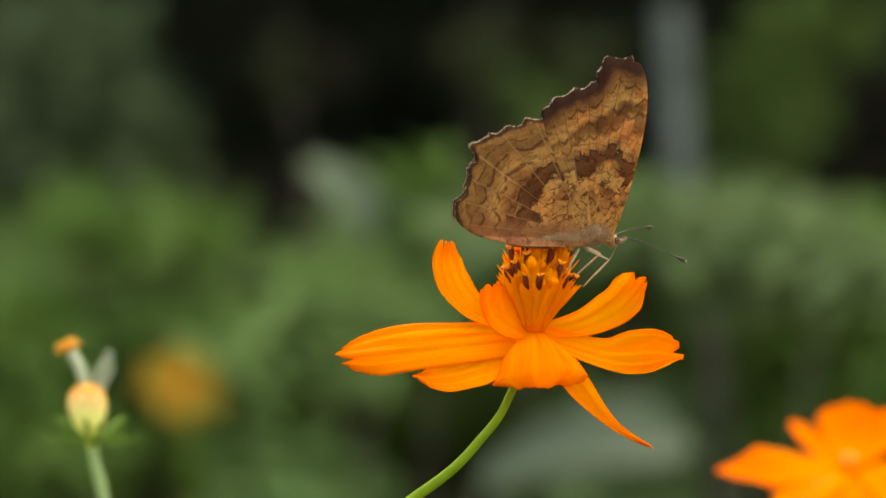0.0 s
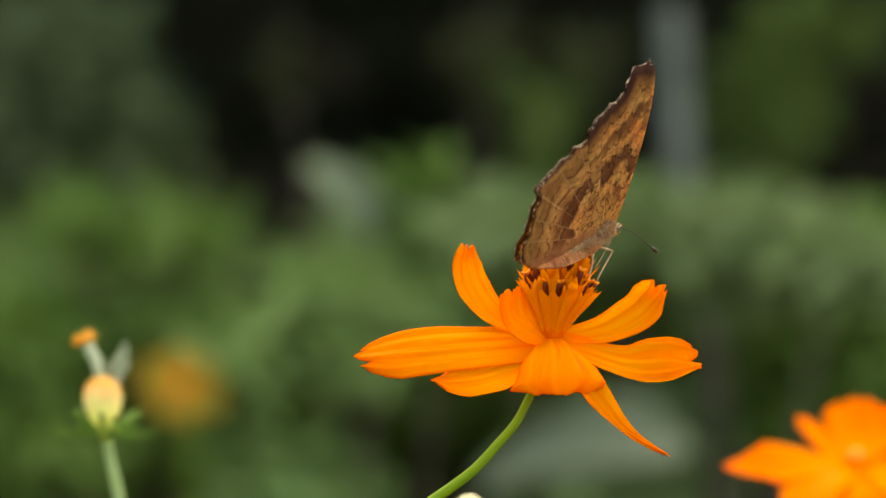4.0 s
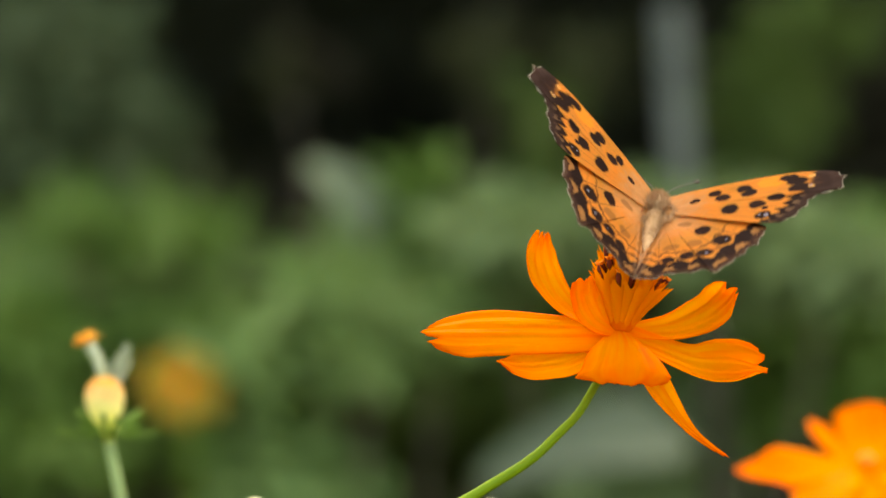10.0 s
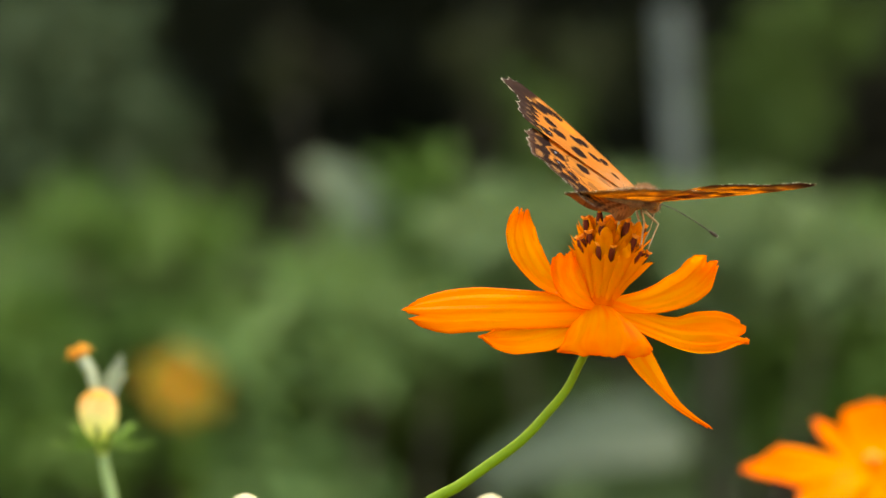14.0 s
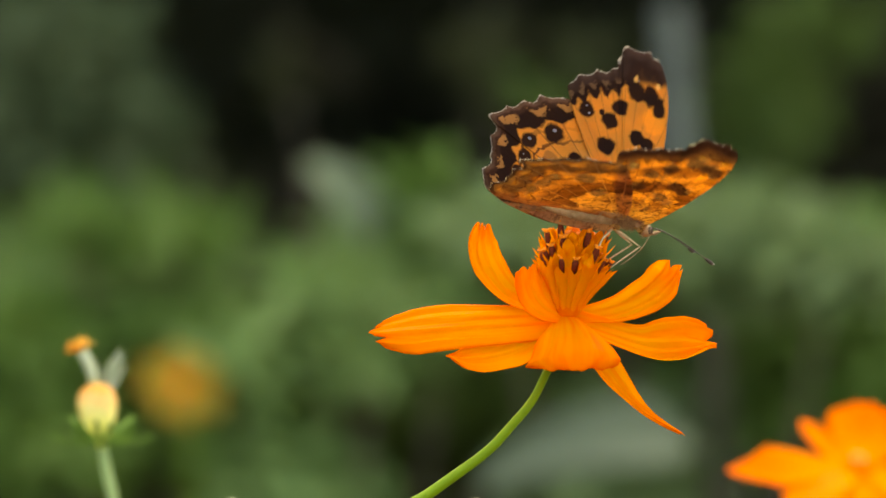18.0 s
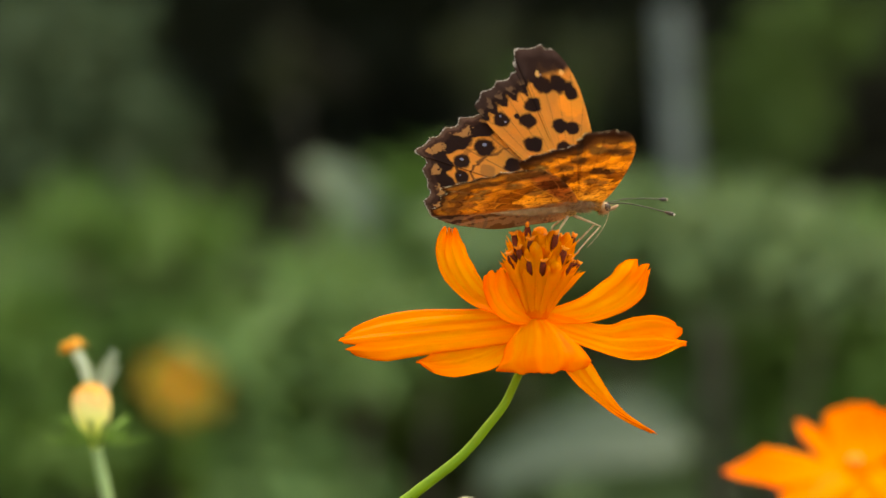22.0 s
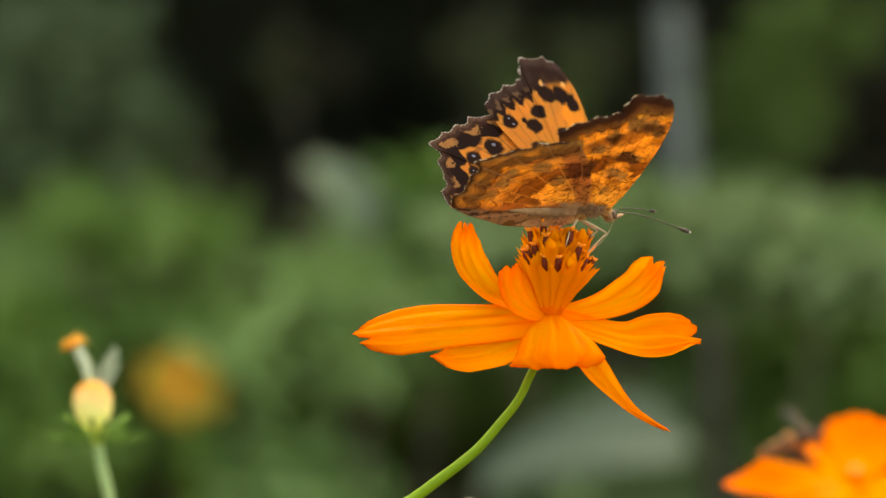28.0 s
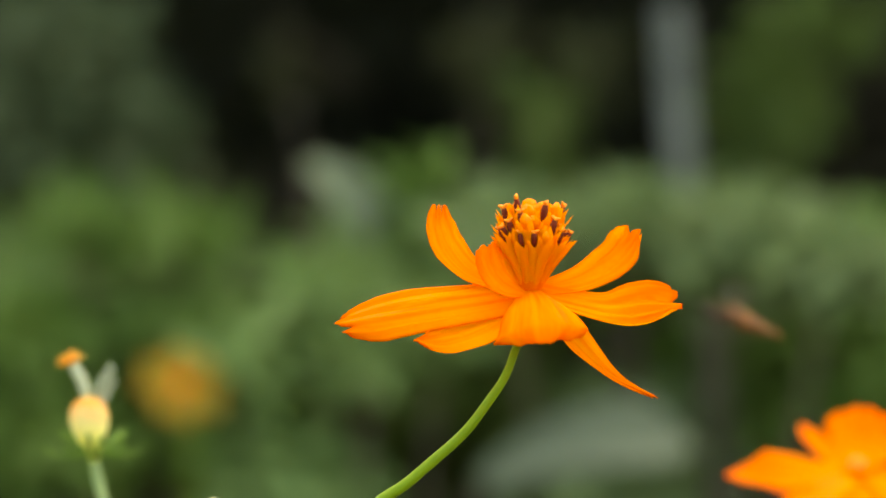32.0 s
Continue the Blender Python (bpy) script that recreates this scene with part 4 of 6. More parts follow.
def wing_under(name, hind):
    m = Tree(name, 0.75, 0.08)
    vec = plan_space(m)
    rim, _, _ = edge_uv(m)
    fan, reach, _ = m.xyz(m.coord("UV"))
    wob = m.math("SUBTRACT", m.noise(520, 5), 0.5)
    across, number = cell_of(m, vec, hind)
    cell = m.math("SUBTRACT", 0.5, m.math("ABSOLUTE", across))
    rnd = m.node("TexWhiteNoise")
    rnd.noise_dimensions = "1D"
    m.put(rnd.inputs["W"], m.math("ADD", number, 3.0 if hind else 11.0))
    jump = m.math("SUBTRACT", rnd.outputs["Value"], 0.5)
    r = m.math("ADD", reach, m.math("MULTIPLY", wob, 0.16))
    r = m.math("MULTIPLY_ADD", jump, 0.12, r)
    lit, mid, drk = (0.60, 0.365, 0.125), (0.29, 0.152, 0.053), (0.062, 0.028, 0.013)
    patchy = m.noise(170, 3)
    # broad zones from the outer margin inwards, drifting in and out
    e = m.math("MULTIPLY_ADD", wob, 0.12, rim)
    e = m.math("MULTIPLY_ADD", jump, 0.12, e)
    z = m.math("MULTIPLY_ADD", m.math("SUBTRACT", patchy, 0.5), 0.34, e)
    if hind:
        c = m.ramp(m.math("DIVIDE", z, 1.8), [(0.0, drk), (0.03, mid), (0.07, (0.4, 0.225, 0.075)), (0.15, (0.33, 0.18, 0.062)), (0.21, mid), (0.27, (0.42, 0.24, 0.085)), (0.36, lit), (0.46, (0.38, 0.205, 0.075)), (0.56, mid), (0.66, lit), (0.8, (0.4, 0.22, 0.08)), (1.0, mid)])
    else:
        c = m.ramp(m.math("DIVIDE", z, 1.8), [(0.0, drk), (0.06, (0.12, 0.057, 0.03)), (0.13, (0.2, 0.1, 0.045)), (0.19, mid), (0.25, (0.44, 0.25, 0.085)), (0.33, lit), (0.39, (0.22, 0.11, 0.042)), (0.46, mid), (0.53, lit), (0.62, (0.46, 0.27, 0.09)), (0.7, (0.2, 0.1, 0.04)), (0.78, lit), (1.0, mid)])
    # the dark middle band and the tan field round the root
    root = m.ramp(r, [(0.0, mid), (0.06, lit), (0.2, (0.44, 0.255, 0.085)), (0.26, mid), (0.29, lit), (0.35, lit), (0.37, drk), (0.39, (0.14, 0.066, 0.028)), (0.455, (0.19, 0.09, 0.036)), (0.475, drk), (0.49, mid), (1.0, mid)])
    c = m.mix(m.step(r, 0.49, 0.478), c, root)
    lights, darks = (HIND_PATCH, HIND_BLOTCH) if hind else (FORE_PATCH, FORE_BLOTCH)
    c = m.mix(m.math("MULTIPLY", spot_mask(m, lights, vec), 0.6), c, (0.58, 0.35, 0.12))
    c = m.mix(m.math("MULTIPLY", spot_mask(m, darks, vec), 0.5), c, (0.11, 0.046, 0.02))
    ux, vy, _ = m.xyz(vec)
    inner = m.math("MULTIPLY", m.step(vy, 42, 14), m.step(ux, -10, -40)) if hind else 0.0
    c = m.mix(m.math("MULTIPLY", inner, 0.7) if hind else 0.0, c, m.mix(m.step(m.noise(300, 5), 0.3, 0.7), (0.34, 0.155, 0.075), (0.5, 0.255, 0.13)))
    # thin scalloped lines, one bow to each cell, broken here and there
    bow = m.math("MULTIPLY_ADD", m.math("POWER", m.math("MULTIPLY", cell, 2.0), 0.6), -0.11, e)
    broken = m.step(m.noise(420, 2), 0.4, 0.52)
    for at, wide, deep in ((0.13, 0.024, 0.6), (0.33, 0.04, 0.8), (0.62, 0.045, 0.75), (0.86, 0.04, 0.6)):
        line = m.step(m.math("ABSOLUTE", m.math("SUBTRACT", bow, at)), wide, wide * 0.4)
        c = m.mix(m.math("MULTIPLY", m.math("MULTIPLY", line, broken), deep), c, (0.1, 0.044, 0.02))
    rip = m.node("CombineXYZ")
    m.put(rip.inputs[0], m.math("MULTIPLY_ADD", wob, 3.0, m.math("MULTIPLY", fan, 19.0)))
    m.put(rip.inputs[1], m.math("MULTIPLY_ADD", wob, 3.0, m.math("MULTIPLY", reach, 26.0)))
    ripple = m.cells(1.0, rip.outputs[0])
    near_root = m.step(reach, 0.6, 0.35)
    c = m.mix(m.math("MULTIPLY", m.math("MULTIPLY", m.math("MULTIPLY", m.step(ripple, 0.08, 0.025), m.step(m.noise(520, 2), 0.42, 0.54)), m.math("MULTIPLY_ADD", near_root, 0.5, 0.45)), 0.9), c, (0.075, 0.032, 0.014))
    mott = m.noise(1400, 4)
    c = m.mix(m.math("MULTIPLY", m.step(mott, 0.46, 0.7), 0.4), c, (0.15, 0.065, 0.026))
    vein = cell
    c = m.mix(m.math("MULTIPLY", m.step(vein, 0.05, 0.015), 0.6), c, (0.4, 0.25, 0.12) if hind else (0.12, 0.052, 0.022))
    edge = m.math("MULTIPLY_ADD", wob, 0.12, rim)
    c = m.mix(m.math("MULTIPLY", m.step(edge, *((0.08, 0.04) if hind else (0.27, 0.13))), 0.85), c, (0.06, 0.03, 0.018) if hind else (0.05, 0.024, 0.018))
    c = m.mix(m.math("MULTIPLY", m.step(rim, 0.011, 0.003), m.step(mott, 0.46, 0.58)), c, (0.55, 0.5, 0.42))
    m.bump(m.math("ADD", m.math("MULTIPLY", m.step(vein, 0.06, 0.0), 0.8), mott), 0.00014, 0.6)
    # the wing glows orange where light comes through its pale scales
    glow = m.vmath("MULTIPLY", c, (1.65, 1.8, 1.3))
    if hind:
        glow = m.mix(m.math("MULTIPLY", inner, 0.6), glow, (0.5, 0.2, 0.08))
    return m.color(m.vmath("MULTIPLY", c, (1.15, 0.91, 0.77)), 0.45, glow)


FORE_UP, HIND_UP = wing_upper("forewing_upper", FORE_SPOTS, False), wing_upper("hindwing_upper", HIND_SPOTS, True)
FORE_LOW, HIND_LOW = wing_under("forewing_underside", False), wing_under("hindwing_underside", True)
FORE_LINE = [(36, -22), (64, 50), (87, 140), (98, 215), (97, 268), (88, 302), (75, 317), (56, 327), (12, 327), (2, 302), (-8, 284), (-36, 276), (-66, 266), (-97, 246), (-99, 222), (-76, 150), (-42, 70), (-12, -18)]
HIND_LINE = [(-2, 6), (-12, 66), (-42, 148), (-78, 208), (-104, 216), (-146, 215), (-168, 203), (-198, 193), (-220, 181), (-251, 167), (-243, 138), (-253, 112), (-250, 84), (-263, 64), (-268, 38), (-240, 12), (-200, -6), (-150, -24), (-90, -28), (-40, -26), (-4, -16)]


def wing(line, outer, side, base, lift, teeth):
    """A wing as a thin two-sided blade: rings of the outline drawn in to the root. outer: the share of the outline that is the outer margin."""
    pts = spline([(x, y, 0) for x, y in line], 150)
    n = len(pts)
    tipped = []
    for i, p in enumerate(pts):
        q = (pts[min(i + 1, n - 1)] - pts[max(i - 1, 0)]).normalized()
        inside = smooth01((i / n - outer[0]) * 30) * smooth01((outer[1] - i / n) * 30)
        tipped.append(p + Vector((-q.y, q.x, 0)) * (inside * teeth * (1.2 - 2.2 * abs(math.sin(i * 0.32)) + 0.25 * math.sin(i * 2.9))))
    rim = [p for i, p in enumerate(tipped) if outer[0] <= i / n <= outer[1]]
    root = Vector((*base, 0))
    rings = 14
    bm = bmesh.new()
    uv, ed = bm.loops.layers.uv.new("UVMap"), bm.loops.layers.uv.new("Edge")
    span = [math.atan2((p - root).y, (p - root).x) for p in tipped]
    a0, a1 = span[0], span[-1] if span[-1] > span[0] else span[-1] + 2 * math.pi
    data, sheets = {}, []
    for face in (1, -1):
        grid = []
        for k in range(rings + 1):
            f = k / rings
            row = []
            for i, p in enumerate(tipped):
                q = root.lerp(p, 0.02 + 0.98 * f)
                r = (q - root).length
                ang = span[i] if span[i] >= a0 - 1 else span[i] + 2 * math.pi
                fan = (ang - a0) / (a1 - a0)
                bow = -1 * math.sin(math.pi * min(1, r / 330)) + 2.2 * math.sin(fan * 7 * 2 * math.pi) * f * (1 - f) * 2
                hug = min(0.0, q.y)
                v = bm.verts.new(Vector((q.x, side * (q.y - 0.62 * hug), bow + 0.75 * hug + lift + face * (1.3 - 0.9 * f))) * S)
                edge = min((q - w).length for w in rim) / 100
                data[v] = (fan, r / 325, edge)
                row.append(v)
            grid.append(row)
        sheets.append(grid)
    for g, slot in zip(sheets, (0, 1)):
        for k in range(rings):
            for i in range(n - 1):
                bm.faces.new((g[k][i], g[k + 1][i], g[k + 1][i + 1], g[k][i + 1])).material_index = slot
    up, lo = sheets
    for i in range(n - 1):
        bm.faces.new((up[rings][i], lo[rings][i], lo[rings][i + 1], up[rings][i + 1])).material_index = 1
    for i in (0, n - 1):
        for k in range(rings):
            bm.faces.new((up[k][i], lo[k][i], lo[k + 1][i], up[k + 1][i])).material_index = 1
    for f in bm.faces:
        for lp in f.loops:
            a, r, e = data[lp.vert]
            lp[uv].uv, lp[ed].uv = (a, r), (e, e)
    return bm


FUR = plain_material("tan_fur", (0.38, 0.21, 0.1), (0.5, 0.31, 0.16), 900, 0.9, 0.2)
FUR_DARK = plain_material("brown_body", (0.22, 0.12, 0.06), (0.34, 0.2, 0.1), 1200, 0.85)
LEG = plain_material("straw_leg", (0.55, 0.4, 0.23), (0.36, 0.23, 0.12), 1500, 0.6)
EYE = plain_material("brown_eye", (0.05, 0.03, 0.02), (0.1, 0.06, 0.035), 2500, 0.25)
FEELER = plain_material("dark_feeler", (0.018, 0.012, 0.009), (0.075, 0.05, 0.032), 3000, 0.5)
CLUB_TIP = plain_material("pale_club_tip", (0.5, 0.44, 0.33), (0.6, 0.52, 0.4), 3000, 0.6)


def blob(bm, c, r, seg=18, rings=10, slot=0):
    m = Matrix.Translation(Vector(c) * S) @ Matrix.Diagonal((r[0] * S, r[1] * S, r[2] * S, 1))
    made = bmesh.ops.create_uvsphere(bm, u_segments=seg, v_segments=rings, radius=1, matrix=m)
    for f in {f for v in made["verts"] for f in v.link_faces}:
        f.material_index = slot


def hair(bm, c, r, count, length, rnd, back=0.6):
    """Fine hairs standing out of a furry body."""
    for _ in range(count):
        d = Vector((rnd.gauss(0, 1), rnd.gauss(0, 1), rnd.gauss(0, 1))).normalized()
        p = Vector((c[0] + d.x * r[0], c[1] + d.y * r[1], c[2] + d.z * r[2]))
        t = (d + Vector((-back, 0, 0)) + 0.5 * Vector((rnd.gauss(0, 1), rnd.gauss(0, 1), rnd.gauss(0, 1)))).normalized()
        w = t.orthogonal().normalized() * 0.55
        e = p + t * length * rnd.uniform(0.6, 1.3)
        w2 = t.cross(w)
        a, b, c2, tip = [bm.verts.new(q * S) for q in (p - w, p + w, p + w2, e)]
        bm.faces.new((a, b, tip))
        bm.faces.new((b, c2, tip))
        bm.faces.new((c2, a, tip))


def butterfly():
    root = thing("butterfly", "orange and brown comma butterfly with ragged wings feeding on the cosmos", "butterfly")
    rnd = random.Random(4)
    bm = bmesh.new()
    blob(bm, (6, 0, 1), (35, 18, 19), 22, 14)
    part("thorax", bm, FUR_DARK, root, "tan furry thorax")
    bm = bmesh.new()
    hair(bm, (6, 0, 1), (34, 17, 18), 2200, 10, rnd)
    for q in (1, -1):
        hair(bm, (-26, 16 * q, 3), (34, 16, 5), 500, 15, rnd, 1.2)
    tagged(part("fur", bm, FUR, root, smooth=False), kind="stuff")
    bm = bmesh.new()
    prof = []
    for i in range(25):
        f = i / 24
        r = lerp_table(f, [(0, 13), (0.2, 15), (0.5, 14), (0.8, 9), (1, 2.5)])
        prof.append((f * 136 * S, (r + 0.9 * math.sin(f * 7 * 2 * math.pi)) * S))
    lathe(bm, prof, 18, (Vector((-22, 0, -6)) * S, (-1, 0, -0.05)))
    hair(bm, (-70, 0, -8), (50, 15, 15), 900, 10, rnd)
    part("abdomen", bm, FUR, root)
    bm = bmesh.new()
    blob(bm, (48, 0, -15), (11, 12, 11))
    hair(bm, (48, 0, -15), (11, 12, 11), 120, 6, rnd, 0.2)
    head = part("head", bm, FUR, root)
    feelers = {}
    for s in (1, -1):
        bm = bmesh.new()
        blob(bm, (52, 8.5 * s, -13), (6.5, 5, 7))
        part("eye", bm, EYE, head)
        bm = bmesh.new()
        ring_tube(bm, [Vector(p) * S for p in ((56, 3 * s, -19), (66, 3.5 * s, -16), (75, 3 * s, -11))], [2.6 * S, 3.4 * S, 1.2 * S], 8)
        part("palp", bm, FUR_DARK, head)
        bm = bmesh.new()
        path = spline([Vector(p) * S for p in ((55, 5 * s, -7), (90, 18 * s, -8), (130, 35 * s, -16), (166, 50 * s, -26))], 16)
        ring_tube(bm, path, [0.95 * S] * 16, 7)
        feeler = part("antenna", bm, FEELER, root, "thin dark clubbed antenna")
        feelers["left" if s == 1 else "right"] = feeler
        bm = bmesh.new()
        ring_tube(bm, [path[-1] + (path[-1] - path[-3]).normalized() * x * S for x in (-3, 3, 11, 16)], [1.4 * S, 3.0 * S, 3.8 * S, 2.6 * S], 8)
        part("club", bm, FEELER, feeler)
        bm = bmesh.new()
        blob(bm, (path[-1] + (path[-1] - path[-3]).normalized() * 16.5 * S) / S, (2.4, 2.2, 2.2), 8, 6)
        part("club_tip", bm, CLUB_TIP, feeler, "pale antenna tip")
        for pts in (((-6, 8, -26), (36, 18, -45), (-4, 22, -84), (-12, 24, -92)), ((-20, 8, -26), (-40, 24, -46), (-50, 26, -84), (-60, 28, -90))):
            bm = bmesh.new()
            a, b, c, d = [Vector((x, y * s, z)) * S for x, y, z in pts]
            ring_tube(bm, [a, a.lerp(b, 0.5), b, b.lerp(c, 0.5), c, d], [2.6 * S, 2.3 * S, 1.9 * S, 1.6 * S, 1.3 * S, 0.8 * S], 8)
            part("leg", bm, LEG, root, "slender straw-coloured leg")
    bm = bmesh.new()
    ring_tube(bm, spline([Vector(p) * S for p in ((58, 0, -22), (50, 0, -44), (34, 0, -66), (16, 0, -84))], 12), 0.6 * S, 6)
    part("proboscis", bm, LEG, root)
    wings = {}
    for s, word in ((1, "left"), (-1, "right")):
        wings[word, "fore"] = part("forewing", wing(FORE_LINE, (0.32, 0.77), s, (0, 3), 0.0, -3.6), [FORE_UP, FORE_LOW], root, "ragged forewing, orange with black spots above, mottled brown below")
        wings[word, "hind"] = part("hindwing", wing(HIND_LINE, (0.20, 0.73), s, (-8, 2), -3.2, -3.6), [HIND_UP, HIND_LOW], root, "scalloped hindwing, orange spotted above, mottled brown below")
    return root, wings, feelers


fly, fly_wings, fly_feelers = butterfly()


# ---- the bee ----
def bee():
    k = 1.42
    root = thing("bee", "small brown and orange honey bee visiting the cosmos", "bee")
    orange = plain_material("bee_orange", (0.26, 0.09, 0.022), (0.34, 0.135, 0.04), 900, 0.7)
    dark = plain_material("bee_dark", (0.02, 0.012, 0.009), (0.05, 0.03, 0.02), 900, 0.6)
    fuzz = plain_material("bee_fuzz", (0.075, 0.042, 0.022), (0.13, 0.075, 0.042), 900, 0.9, 0.2)
    film = plain_material("bee_wing", (0.5, 0.43, 0.38), (0.6, 0.52, 0.47), 400, 0.3)
    film.node_tree.nodes["Principled BSDF"].inputs["Alpha"].default_value = 0.34
    rnd = random.Random(9)
    bm = bmesh.new()
    for i in range(5):
        blob(bm, ((-16 - 11 * i) * k, 0, (-2 - 2.4 * i) * k), (11 * k, (17 - 2.2 * i) * k, (16 - 2.2 * i) * k), 14, 8, i % 2)
    part("abdomen", bm, [orange, dark], root, "striped orange and dark abdomen")
    bm = bmesh.new()
    blob(bm, (10 * k, 0, 2 * k), (17 * k, 15 * k, 15 * k))
    hair(bm, (10 * k, 0, 2 * k), (17 * k, 15 * k, 15 * k), 260, 7, rnd, 0.1)
    part("thorax", bm, fuzz, root)
    bm = bmesh.new()
    blob(bm, (32 * k, 0, -3 * k), (8 * k, 11 * k, 11 * k))
    head = part("head", bm, dark, root)
    for s in (1, -1):
        bm = bmesh.new()
        blob(bm, (34 * k, 8 * s * k, 0), (5 * k, 4 * k, 8 * k))
        part("eye", bm, EYE, head)
        bm = bmesh.new()
        ring_tube(bm, [Vector(p) * S * k for p in ((38, 3 * s, 3), (50, 9 * s, 12), (60, 13 * s, 6))], 1.2 * S * k, 6)
        part("antenna", bm, dark, head)
        foot, out = Vector((8, 7 * s, 13)) * k, Vector((-0.3, 0.66 * s, 0.7)).normalized() * 58 * k
        part("wing", ray_petal([foot + out * f for f in (0, 0.35, 0.7, 1)], 27 * k, ((0.85, 0, 0.5), (0.85, 0, 0.5)), 0.05, [(0, 0.3), (0.3, 0.7), (0.65, 1.0), (0.9, 0.85), (1, 0.6)], 0.0, 0.25, 3, 0.4, 0.5, 12, 8), film, root, "clear smoky wing")
        for x0, x1 in ((18, 30), (6, 2), (-4, -24)):
            bm = bmesh.new()
            ring_tube(bm, [Vector(p) * S * k for p in ((x0, 8 * s, -10), (0.5 * (x0 + x1), 22 * s, -14), (x1, 24 * s, -34), (x1 - 4, 26 * s, -40))], [2.2 * S, 2 * S, 1.6 * S, 1 * S], 6)
            part("leg", bm, dark, root)
    return root


honey_bee = bee()


def wing_pose(side, flap, sweep):
    """A wing's place on the body: raised by flap degrees, swept forward by sweep."""
    return pose(0, side * 5 * S, -6 * S, side * flap) @ pose(0, 0, 0, 0, 0, -side * sweep)


def feel(side, rx, ry, rz):
    """An antenna turned about its foot on the head."""
    foot = Vector((55, 5 * side, -7)) * S
    return Matrix.Translation(foot) @ pose(0, 0, 0, rx, ry, rz) @ Matrix.Translation(-foot)


def at_rest(x, z, roll, y=0.0):
    return pose(x, y, z, 0, roll, 0)


